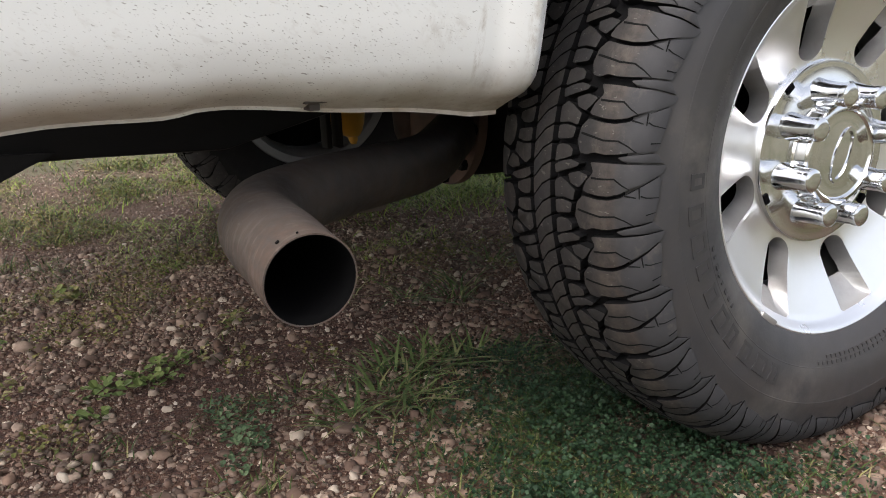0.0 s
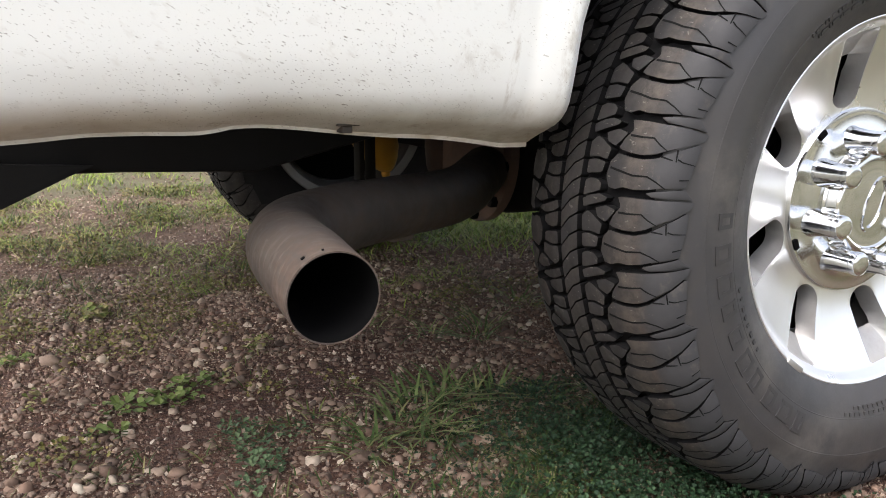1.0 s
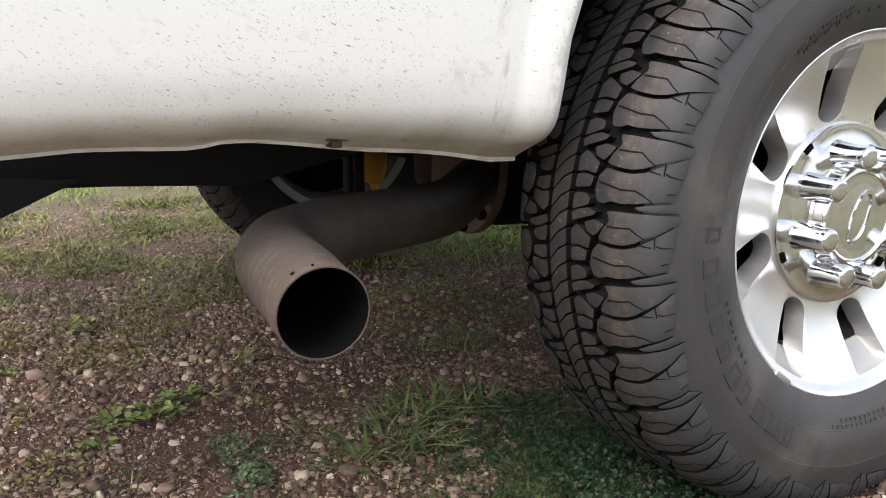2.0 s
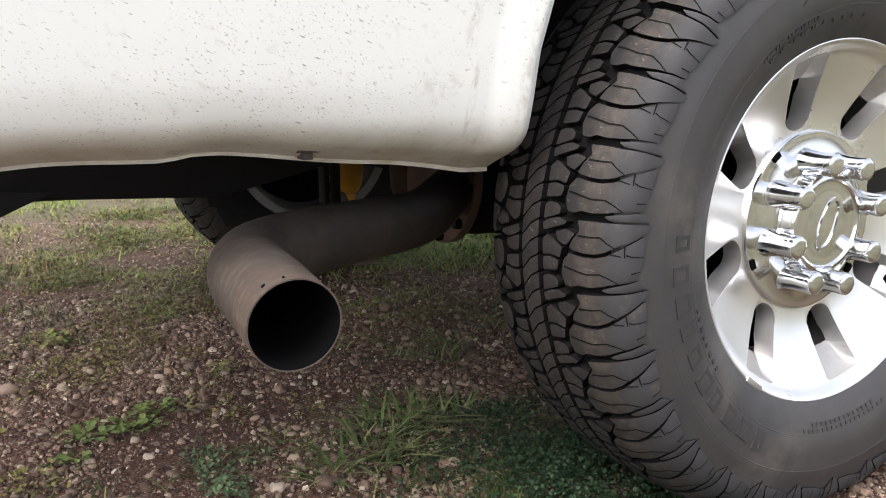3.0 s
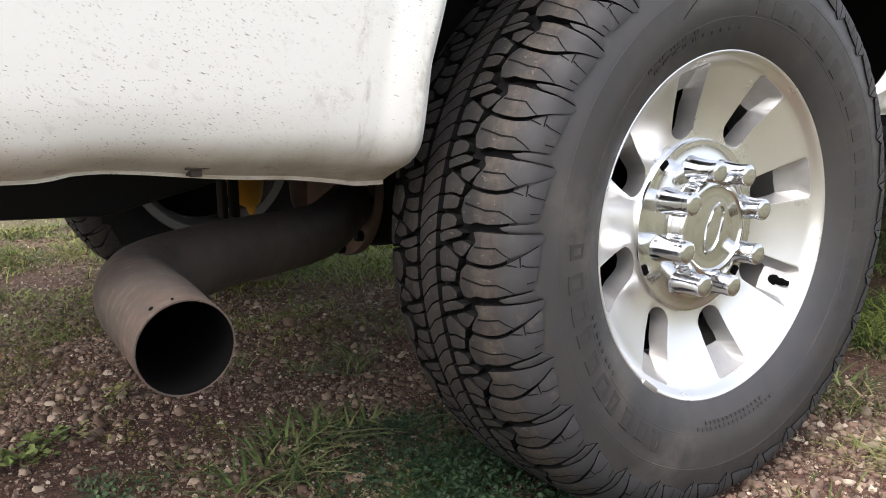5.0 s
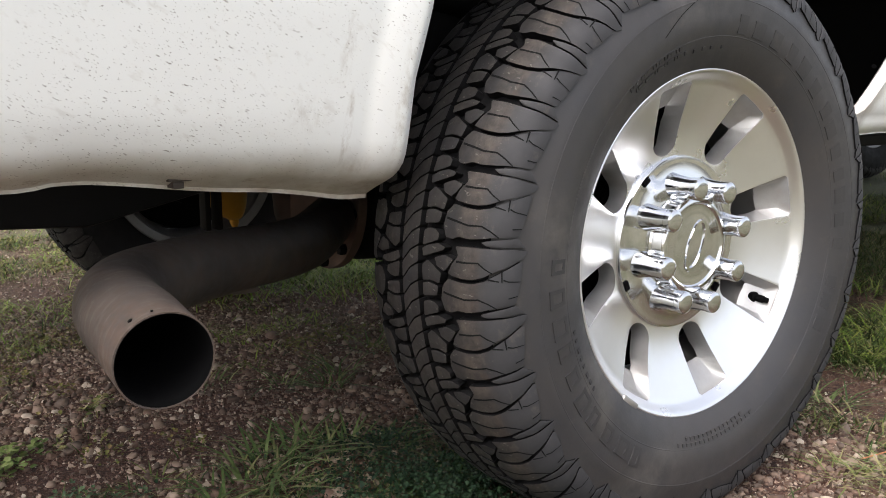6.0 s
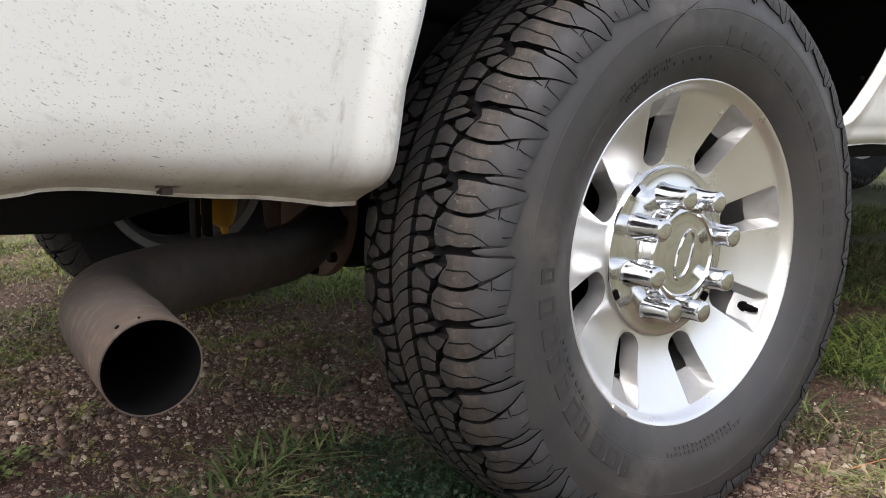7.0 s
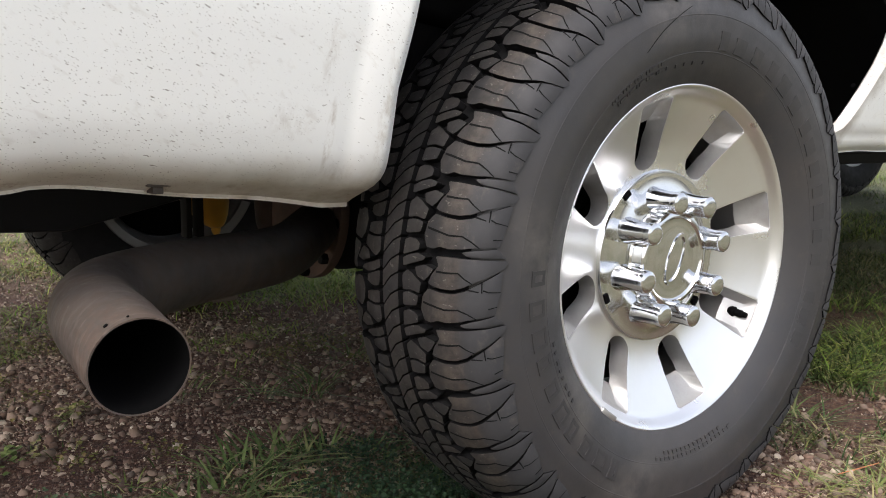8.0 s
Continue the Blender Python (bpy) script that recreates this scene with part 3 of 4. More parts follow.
part("rivet", cylinder(.006, (-.735, .4215, .505), (-.735, .414, .505), 10, .002), ALLOY, rail_right)

# axle, differential, springs
part("axle_tube", lathe([(.0, .26), (.052, .26), (.046, .40), (.046, .62), (.075, .72), (.13, .80), (.15, .90), (.15, .98), (.13, 1.06),
                         (.075, 1.14), (.046, 1.24), (.046, 1.45), (.052, 1.70), (.0, 1.70)], 40, closed=False), FRAME, truck, "black rear axle housing").matrix_basis = pose(-.02, 0, HUB)


def diff_cover():
    bm = lathe([(.0, -.075), (.05, -.073), (.095, -.055), (.118, -.022), (.122, -.010), (.150, -.010), (.152, -.006), (.152, .008), (.0, .008)], 48, closed=False)
    bmesh.ops.transform(bm, matrix=pose(-.125, .886, .402, 0, 0, -90) @ Matrix.Scale(1.04, 4), verts=bm.verts)
    return bm


cover = part("differential_cover", diff_cover(), steel_material("dusty_rust", (0.075, 0.052, 0.043), (0.15, 0.095, 0.068), 0.8, 0.8, 0.1, 16), truck, "rusty differential cover with bolts")
for k in range(10):
    a = math.tau * (k + .3) / 10
    y, z = .886 + .141 * math.cos(a), .402 + .141 * math.sin(a)
    part("bolt", cylinder(.012, (-.132, y, z), (-.150, y, z), 6, .0015), FRAME, cover)


def leaf_pack(y):
    bm = bmesh.new()
    for k, (x0, x1) in enumerate(((-.82, .70), (-.62, .55), (-.42, .38), (-.22, .2))):
        n = 18
        rows = []
        for i in range(n + 1):
            x = x0 + (x1 - x0) * i / n
            z = .485 - k * .014 + .11 * ((x + .02) / .8) ** 2
            rows.append([bm.verts.new(c) for c in ((x, y, z), (x, y + .076, z), (x, y + .076, z + .012), (x, y, z + .012))])
        for a, b in zip(rows, rows[1:]):
            for j in range(4):
                bm.faces.new((a[j], b[j], b[(j + 1) % 4], a[(j + 1) % 4]))
        bm.faces.new(rows[0]), bm.faces.new(rows[-1])
    bmesh.ops.recalc_face_normals(bm, faces=bm.faces)
    return bm


for y in (.335, 1.515):
    part("leaf_spring", leaf_pack(y), FRAME, truck)
part("shackle", merge(box(-.280, -.266, 1.18, 1.22, .30, .62, .003), box(-.252, -.238, 1.18, 1.22, .30, .62, .003)),
     plain_material("grey_steel", (0.013, 0.0125, 0.012), 0.75, gloss=0.2), truck, "grey steel hanger straps")


def tapered(points, segments=28):
    """points: x, y, z, radius down a slightly leaning body."""
    bm = bmesh.new()
    rings = [[bm.verts.new((x + r * math.cos(math.tau * k / segments), y + r * math.sin(math.tau * k / segments), z)) for k in range(segments)] for x, y, z, r in points]
    for a, b in zip(rings, rings[1:]):
        for k in range(segments):
            bm.faces.new((a[k], b[k], b[(k + 1) % segments], a[(k + 1) % segments]))
    bm.faces.new(rings[0]), bm.faces.new(rings[-1])
    bmesh.ops.recalc_face_normals(bm, faces=bm.faces)
    return bm


damper = part("shock_absorber", tapered([(-.222, 1.38, .64, .086), (-.174, 1.38, .410, .070), (-.155, 1.38, .362, .060), (-.144, 1.38, .330, .046), (-.137, 1.38, .311, .034), (-.132, 1.38, .300, .024), (-.129, 1.38, .294, .015)]), YELLOW, truck, "yellow shock absorber with rounded lower end")
part("pin", tapered([(-.129, 1.38, .300, .013), (-.128, 1.38, .284, .012), (-.127, 1.38, .274, .007)], 12), YELLOW, damper)
part("bump_stop", tapered([(-.178, .93, .60, .044), (-.182, .93, .44, .041), (-.186, .93, .40, .038), (-.188, .93, .36, .033), (-.189, .93, .34, .025)]), RUST, truck, "rust brown bump stop")

# exhaust
PIPE = [(-0.7515, 0.043, 0.359), (-0.7507, 0.0725, 0.3617), (-0.7493, 0.128, 0.3684), (-0.747, 0.1835, 0.3705), (-0.737, 0.244, 0.3715), (-0.708, 0.308, 0.3715), (-0.655, 0.365, 0.37),
        (-0.575, 0.43, 0.366), (-0.489, 0.487, 0.362), (-0.336, 0.588, 0.356), (-0.205, 0.735, 0.364), (-0.04, 0.93, 0.386), (0.13, 1.08, 0.45), (0.36, 1.18, 0.53)]
tailpipe = part("tailpipe", tube(smooth_line(PIPE, 8), .0483, 48, wall=.0015), EXHAUST, truck, "weathered brown steel tailpipe with open end")
# sooty lining, blackened beyond soot for the shade inside the pipe
part("soot_lining", tube([q for q in smooth_line(PIPE, 8)][0:60], .0466, 40, wall=.0004), SOOT_SHADE, tailpipe, "sooty inside of the pipe, blackened further for its shade")
# small black plugs painted as the dark of drilled holes
for a, y, r in ((125, .053, .0024), (101, .047, .0013)):
    c, q = math.cos(radians(a)), math.sin(radians(a))
    part("drill_hole", cylinder(r, (-.751 + .0475 * c, y, .3605 + .0475 * q), (-.751 + .0489 * c, y, .3605 + .0489 * q), 10), SOOT_SHADE, tailpipe)
part("pipe_clamp", merge(box(-.497, -.452, .50, .545, .302, .318, .006), cylinder(.006, (-.462, .535, .298), (-.462, .535, .325), 8)), plain_material("dusty_steel", (0.13, 0.105, 0.09), 0.8), tailpipe, "dusty clamp under the pipe")

# ---- wheels ----
PHASE = 14.9          # degrees by which the lug pattern is turned
LUGS = 8


def alloy_face():
    prof = [(.030, .062), (.100, .060), (.125, .0595), (.150, .0555), (.175, .0465), (.200, .0355), (.222, .0255), (.2290, .0222), (.2320, .0196), (.2352, .0158),
            (.2384, .0118), (.2415, .0086), (.2442, .0072), (.2475, .0085), (.2490, .0125), (.2480, .0185), (.2400, .030), (.2280, .0420), (.200, .0610), (.175, .0755), (.150, .0840), (.125, .0875), (.100, .0860), (.030, .086)]
    base = lathe(prof, 192)
    cutter = bmesh.new()

    def pocket(angle):
        # outline in (radial, side) metres: wide at the rim end, rounded at the hub end
        n = 7
        outer = .2285
        pts = [(outer - .004, -.0325), (outer, -.028), (outer + .0012, 0.0), (outer, .028), (outer - .004, .0325)]
        inner = .1515
        for i in range(2 * n + 1):
            a = math.pi / 2 + math.pi * i / (2 * n)
            pts.append((inner + .0215 * math.cos(a), .0250 * math.sin(a)))

        fine = []
        for (a, b), (c, d) in zip(pts, pts[1:] + pts[:1]):
            m = max(1, round(math.hypot(c - a, d - b) / .006))
            fine += [(a + (c - a) * q / m, b + (d - b) * q / m) for q in range(m)]
        pts = fine

        def at(rho, t, y):
            return (rho * math.cos(angle) - t * math.sin(angle), y, rho * math.sin(angle) + t * math.cos(angle))

        def floor(rho):
            face = float(np.interp(rho, [.1, .125, .15, .175, .2, .222, .2315], [.060, .0595, .0555, .0465, .0355, .0255, .0215]))
            return face + float(np.interp(rho, [.115, .183, .200, .2285], [.0400, .0390, .0220, .0085]))
        rings = []
        for grow, deep in ((1.30, -.035), (1.0, None), (.60, 1)):
            ring = []
            for rho, t in pts:
                if deep == 1:
                    r2, t2 = .176 + (rho - .176) * .90, t * .62
                    ring.append(cutter.verts.new(at(r2, t2, floor(r2))))
                elif deep is None:
                    face = float(np.interp(rho, [.1, .125, .15, .175, .2, .222, .2315], [.060, .0595, .0555, .0465, .0355, .0255, .0215]))
                    ring.append(cutter.verts.new(at(rho, t, face)))
                else:
                    ring.append(cutter.verts.new(at(.172 + (rho - .172) * 1.01, t * 1.02, deep)))
            rings.append(ring)
        for a, b in zip(rings, rings[1:]):
            for k in range(len(pts)):
                cutter.faces.new((a[k], a[(k + 1) % len(pts)], b[(k + 1) % len(pts)], b[k]))
        cutter.faces.new(rings[0])
        spine = []
        for rho, t in pts:
            r2 = .176 + (rho - .176) * .72
            spine.append(cutter.verts.new(at(r2, t * .08, floor(r2))))
        for k in range(len(pts)):
            q = (k + 1) % len(pts)
            cutter.faces.new((rings[-1][k], rings[-1][q], spine[q], spine[k]))
        cutter.faces.new(spine)

    for k in range(LUGS):
        pocket(math.tau * k / LUGS)
    bmesh.ops.recalc_face_normals(cutter, faces=cutter.faces)
    return base, cutter


# tyre section: y and radius from the crown to the bead on the outer side; the tyre is symmetric about MID
MID = .122
SECTION = [(0.0, .4210), (.037, .4205), (.077, .4180), (.103, .4097), (.1205, .3970), (.134, .381), (.1385, .358), (.1400, .330), (.1375, .300), (.1280, .268), (.1180, .2490)]
_s = [0.0]
for (_a, _b), (_c, _d) in zip(SECTION, SECTION[1:]):
    _s.append(_s[-1] + math.hypot(_c - _a, _d - _b))
_line = smooth_line([(w, r, 0) for w, r in SECTION], 12)
_arc = [0.0]
for _p, _q in zip(_line, _line[1:]):
    _arc.append(_arc[-1] + (_q - _p).length)
_W, _R = [p.x for p in _line], [p.y for p in _line]


def section(s):
    """Half width, radius and outward normal at s metres from the crown; s may be negative."""
    a = abs(s)
    w, r = np.interp(a, _arc, _W), np.interp(a, _arc, _R)
    w2, r2 = np.interp(a + .002, _arc, _W), np.interp(a + .002, _arc, _R)
    w1, r1 = np.interp(max(a - .002, 0), _arc, _W), np.interp(max(a - .002, 0), _arc, _R)
    t = Vector((w2 - w1, r2 - r1)).normalized()
    return math.copysign(1, s) * w, r, (math.copysign(1, s) * -t.y, t.x)


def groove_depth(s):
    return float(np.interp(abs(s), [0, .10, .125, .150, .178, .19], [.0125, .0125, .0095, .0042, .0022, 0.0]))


PITCHES = 30
STEP = math.tau / PITCHES


def on_tyre(u, s, height):
    """u: pitches round the tyre, s: metres across it, height over the tread's top."""
    w, r, n = section(s)
    w, r = w + n[0] * height, r + n[1] * height
    a = u * STEP
    return Vector((r * math.cos(a), MID - w, r * math.sin(a)))


def carcass():
    span = [i * .006 for i in range(0, 34)] + [.204, .216, .228, .240, .252]
    span = [s for s in span if s < _arc[-1]] + [_arc[-1]]
    both = [-s for s in reversed(span[1:])] + span
    bm = bmesh.new()
    rows = []
    count = PITCHES * 6
    for i in range(count):
        row = []
        for s in both:
            ring = 0.0
            if .222 < abs(s) < .232:
                ring = .0012          # rim protector rib
            row.append(bm.verts.new(on_tyre(i / 6, s, ring - groove_depth(s))))
        row.append(bm.verts.new((.232 * math.cos(i / 6 * STEP), MID - .100, .232 * math.sin(i / 6 * STEP))))
        row.insert(0, bm.verts.new((.232 * math.cos(i / 6 * STEP), MID + .100, .232 * math.sin(i / 6 * STEP))))
        rows.append(row)
    for i in range(count):
        a, b = rows[i], rows[(i + 1) % count]
        for k in range(len(a) - 1):
            bm.faces.new((a[k], a[k + 1], b[k + 1], b[k]))
    bmesh.ops.recalc_face_normals(bm, faces=bm.faces)
    # groove floors take the shade-blackened rubber
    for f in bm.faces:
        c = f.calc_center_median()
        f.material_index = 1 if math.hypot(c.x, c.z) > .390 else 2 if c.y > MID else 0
    return bm


def block_mesh(outline, gap):
    """One tread block from its outline in (pitches, millimetres across), bent onto the tyre, with chamfered edges."""
    bm = bmesh.new()
    scale = STEP * .42 * 1000
    face = bm.faces.new([bm.verts.new((u * scale, s, 0)) for u, s in outline])
    if face.normal.z < 0 or sum((a[0] * b[1] - b[0] * a[1]) for a, b in zip(outline, outline[1:] + outline[:1])) < 0:
        bmesh.ops.reverse_faces(bm, faces=bm.faces)
    kept = list(bm.faces)
    ring = bmesh.ops.inset_region(bm, faces=kept, thickness=gap, depth=0, use_even_offset=True)["faces"]
    bmesh.ops.delete(bm, geom=ring, context="FACES")
    lo, hi = min(p[1] for p in outline), max(p[1] for p in outline)
    for axis, start, end, step in ((1, lo, hi, 11), (0, min(p[0] for p in outline) * scale, max(p[0] for p in outline) * scale, 15)):
        q = math.floor(start / step) * step + step
        while q < end:
            co, no = ((0, q, 0), (0, 1, 0)) if axis else ((q, 0, 0), (1, 0, 0))
            bmesh.ops.bisect_plane(bm, geom=[*bm.verts, *bm.edges, *bm.faces], plane_co=co, plane_no=no, dist=.01)
            q += step
    rim_before = {v for e in bm.edges if len(e.link_faces) == 1 for v in e.verts}
    bmesh.ops.inset_region(bm, faces=list(bm.faces), thickness=.9, depth=0, use_even_offset=True)
    for v in rim_before:
        if any(len(e.link_faces) == 1 for e in v.link_edges):
            v.co.z = -.9
    edges = [e for e in bm.edges if len(e.link_faces) == 1]
    down = bmesh.ops.extrude_edge_only(bm, edges=edges)["geom"]
    low = {v for v in down if isinstance(v, bmesh.types.BMVert)}
    for v in low:
        v.co.z = -100
    for v in bm.verts:
        s = v.co.y / 1000
        deep = groove_depth(s)
        if v.co.z <= -99:
            h = -(deep + .0015)
        else:
            h = v.co.z / 1000 * min(1.0, deep / .004)
        v.co = on_tyre(v.co.x / scale, s, h)
    # block walls take the near-black rubber that stands for groove shade
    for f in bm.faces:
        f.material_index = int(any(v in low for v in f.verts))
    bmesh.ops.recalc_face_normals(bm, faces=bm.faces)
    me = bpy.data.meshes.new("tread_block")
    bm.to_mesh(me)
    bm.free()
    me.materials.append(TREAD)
    me.materials.append(GROOVE_SHADE)
    me.polygons.foreach_set("use_smooth", np.ones(len(me.polygons), bool))
    me.set_sharp_from_angle(angle=radians(50))
    return me


# tread design for one pitch
SHOULDER = [
    [(.086, 83), (.075, 104), (.072, 122), (.060, 144), (.057, 175), (.185, 169.5), (.400, 131), (.470, 120), (.510, 107), (.510, 93), (.490, 79), (.465, 73), (.345, 78), (.210, 88)],
    [(.535, 73.5), (.565, 92), (.565, 108), (.522, 122), (.437, 134), (.207, 169), (.535, 167), (.705, 163), (.865, 160), (.915, 128), (.945, 117), (.970, 100), (.955, 87), (.998, 77), (.985, 66), (.835, 60), (.650, 63.5)],
    [(.992, 116), (.948, 130), (.908, 148), (.888, 159), (.960, 165), (1.030, 172), (1.036, 144), (1.044, 124)],
]
SIPES = [([(.287, 86), (.287, 101), (.273, 114), (.345, 122), (.405, 131)], 2.4), ([(.730, 66), (.761, 84), (.790, 98), (.776, 115), (.833, 126), (.905, 136)], 2.6),
         ([(.489, 126), (.515, 139)], 2.2), ([(.365, 142), (.530, 142.5)], 2.0), ([(.489, 144), (.517, 150), (.532, 166)], 1.8), ([(.765, 150), (.745, 162)], 1.6)]
MIDDLE = [
    [(.200, 22.5), (.130, 37), (.092, 52), (.125, 66.5), (.175, 62.5), (.250, 41), (.310, 25)],
    [(.290, 48), (.228, 65), (.264, 81), (.385, 72.5), (.448, 65.5), (.400, 52)],
    [(.430, 23.5), (.347, 34), (.387, 44), (.440, 52), (.485, 60.5), (.636, 57), (.610, 40), (.642, 24.5)],
    [(.678, 24.5), (.648, 38), (.672, 55), (.810, 52), (.858, 24.5)],
    [(.945, 24.5), (.907, 34), (.912, 46), (.960, 53.5), (1.045, 52.5), (1.095, 40), (1.155, 23)],
]
CENTRE = [[(.25 * k - .071, 14.5), (.25 * k + .151, 14.5), (.25 * k + .245, -2), (.25 * k + .436, -19.5),
           (.25 * k + .214, -19.5), (.25 * k + .023, -2)] for k in range(4)]


def rounded(outline, k=.10):
    out = []
    for (a, b), (c, d) in zip(outline, outline[1:] + outline[:1]):
        out += [(a + (c - a) * k, b + (d - b) * k), (c + (a - c) * k, d + (b - d) * k)]
    return out


def sipe_mesh(points, width=1.7, material=None):
    """A fine cut across a lug's end, as a narrow dark strip lying on it."""
    bm = bmesh.new()
    scale = STEP * .40 * 1000
    line = []
    for (ua, sa), (ub, sb) in zip(points, points[1:]):
        line += [(ua + (ub - ua) * k / 6, sa + (sb - sa) * k / 6) for k in range(6)]
    line.append(points[-1])
    rows = []
    for i, (u, s) in enumerate(line):
        a, b = line[max(i - 1, 0)], line[min(i + 1, len(line) - 1)]
        d = Vector(((b[0] - a[0]) * scale, b[1] - a[1])).normalized() * width / 2 * (1 - .5 * i / len(line))
        rows.append([bm.verts.new(on_tyre(u - d.y / scale, (s + d.x) / 1000, .0003)), bm.verts.new(on_tyre(u + d.y / scale, (s - d.x) / 1000, .0003))])
    for a, b in zip(rows, rows[1:]):
        bm.faces.new((a[0], a[1], b[1], b[0]))
    me = bpy.data.meshes.new("sipe")
    bm.to_mesh(me)
    bm.free()
    me.materials.append(material or GROOVE_SHADE)
    return me


def opposite(outline):
    return [(.62 - u, -s - 3) for u, s in outline]


def letter_bar(u0, width, s0, s1, rim=0.0):
    """A plain raised bar on the outer sidewall; with a rim it is a hollow one."""
    bm = bmesh.new()

    def slab(ua, ub, sa, sb):
        m, n = 4, 3
        top = [[bm.verts.new(on_tyre(ua + (ub - ua) * i / m, (sa + (sb - sa) * j / n) / 1000, .0013)) for i in range(m + 1)] for j in range(n + 1)]
        faces = []
        for a, b in zip(top, top[1:]):
            for k in range(m):
                faces.append(bm.faces.new((a[k], a[k + 1], b[k + 1], b[k])))
        edges = [e for f in faces for e in f.edges if len(e.link_faces) == 1]
        for v in bmesh.ops.extrude_edge_only(bm, edges=edges)["geom"]:
            if isinstance(v, bmesh.types.BMVert):
                v.co = v.co + Vector((0, .003, 0))

    if rim:
        ru = rim / 1000 / .305 / STEP
        slab(u0, u0 + ru, s0, s1)
        slab(u0 + width - ru, u0 + width, s0, s1)
        slab(u0 + ru, u0 + width - ru, s0, s0 + rim)
        slab(u0 + ru, u0 + width - ru, s1 - rim, s1)
    else:
        slab(u0, u0 + width, s0, s1)
    bmesh.ops.recalc_face_normals(bm, faces=bm.faces)
    return bm


def turned_copies(items):
    """One mesh from (mesh, angle) pairs, each turned round the axle."""
    verts, faces, which, n = [], [], [], 0
    for me, a in items:
        co = np.empty(len(me.vertices) * 3)
        me.vertices.foreach_get("co", co)
        co = co.reshape(-1, 3)
        c, q = math.cos(a), math.sin(a)
        verts.append(np.stack([co[:, 0] * c - co[:, 2] * q, co[:, 1], co[:, 0] * q + co[:, 2] * c], 1))
        dark = me.materials[0] == GROOVE_SHADE
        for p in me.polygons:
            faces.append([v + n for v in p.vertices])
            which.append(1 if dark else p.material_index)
        n += len(co)
    out = bpy.data.meshes.new("tread_rest")
    out.from_pydata(np.concatenate(verts).tolist(), [], faces)
    out.update()
    out.materials.append(TREAD)
    out.materials.append(GROOVE_SHADE)
    out.polygons.foreach_set("material_index", which)
    return out


def make_wheel(parent):
    base, cutter = alloy_face()
    face = cut(base, cutter, .0007)
    face.materials.append(ALLOY)
    face.materials.append(POCKET)
    for p in face.polygons:
        r = math.hypot(p.center.x, p.center.z)
        if .12 < r < .2325 and p.center.y > float(np.interp(r, [.1, .125, .15, .175, .2, .222, .2325], [.060, .0595, .0555, .0465, .0355, .0255, .0215])) + .0012:
            p.material_index = 1
    wheel = link("rear_wheel", face, ALLOY, parent, "eight-slot polished alloy wheel with all-terrain tyre", 30)
    part("barrel", lathe([(.2365, .046), (.230, .060), (.207, .100), (.203, .19), (.222, .225), (.2465, .236), (.249, .240), (.246, .243), (.224, .235),
                          (.214, .20), (.214, .105), (.236, .062)], 96), plain_material("dull_alloy", (0.24, 0.235, 0.23), 0.45, 0.6), wheel, "dull inner rim barrel")
    # added black sheet that gives the slots their shade; the drum is blackened too
    part("brake_shield", lathe([(.05, .120), (.197, .120), (.199, .123), (.199, .146), (.197, .149), (.05, .149)], 64), SOOT_SHADE, wheel, "black backing sheet added to darken the wheel slots")
    part("brake_drum", lathe([(.0, .104), (.115, .104), (.120, .11), (.12, .26), (.0, .26)], 48, closed=False), SOOT_SHADE, wheel)
    part("tyre", carcass(), SIDE, wheel, "black all-terrain tyre with moulded sidewall", 40)
    for ob in wheel.children:
        if ob.name.startswith("tyre"):
            ob.data.materials.append(GROOVE_SHADE)
            ob.data.materials.append(INNER_SHADE)
    # chrome centre cap: broad skirt, stepped hub, flat face with a plain oval
    cap = part("centre_cap", lathe([(.1245, .064), (.1255, .057), (.1240, .0535), (.119, .0530), (.110, .0535), (.098, .0500), (.088, .0475), (.0745, .0455), (.0715, .0420),
                                    (.0700, .0300), (.0685, .0255), (.0655, .0235), (.0610, .0232), (.0590, .0262), (.0575, .0268), (.040, .0248), (.020, .0238), (.0, .0235)], 128, closed=False),
               CHROME, wheel, "chrome centre cap", 40)
    ring = bmesh.new()
    seg = 56
    loops = []
    for sx, sz, y in ((.0178, .0395, .0255), (.0170, .0385, .0218), (.0132, .0335, .0216), (.0124, .0327, .0246)):
        loops.append([ring.verts.new((sx * math.cos(math.tau * k / seg), y, sz * math.sin(math.tau * k / seg))) for k in range(seg)])
    for a, b in zip(loops, loops[1:]):
        for k in range(seg):
            ring.faces.new((a[k], a[(k + 1) % seg], b[(k + 1) % seg], b[k]))
    bmesh.ops.recalc_face_normals(ring, faces=ring.faces)
    bmesh.ops.transform(ring, matrix=Matrix.Rotation(radians(PHASE + 22), 4, "Y"), verts=ring.verts)
    part("oval_badge", ring, CHROME, wheel, "plain oval badge outline", 40)
    nut = lathe([(.0, -.0005), (.0095, 0.0), (.0125, .0006), (.0150, .0024), (.0158, .0048), (.0158, .0105), (.0148, .0118), (.0150, .013), (.0160, .030), (.0185, .046), (.0215, .056), (.0215, .060)], 32, closed=False)
    nut_me = bpy.data.meshes.new("lug_nut_cover")
    nut.to_mesh(nut_me)
    nut.free()
    for k in range(LUGS):
        a = math.tau * k / LUGS
        ob = link("lug_nut_cover", nut_me, CHROME, wheel, "chrome lug nut cover" if k == 0 else "", 35)
        ob.location = (.0852 * math.cos(a), 0, .0852 * math.sin(a))
    for a in (130, 205, 320):
        q = radians(a - PHASE)
        tab = box(-.007, .007, .0505, .0535, -.004, .004, .0008)
        bmesh.ops.transform(tab, matrix=Matrix.Rotation(-q - math.pi / 2, 4, "Y"), verts=tab.verts)
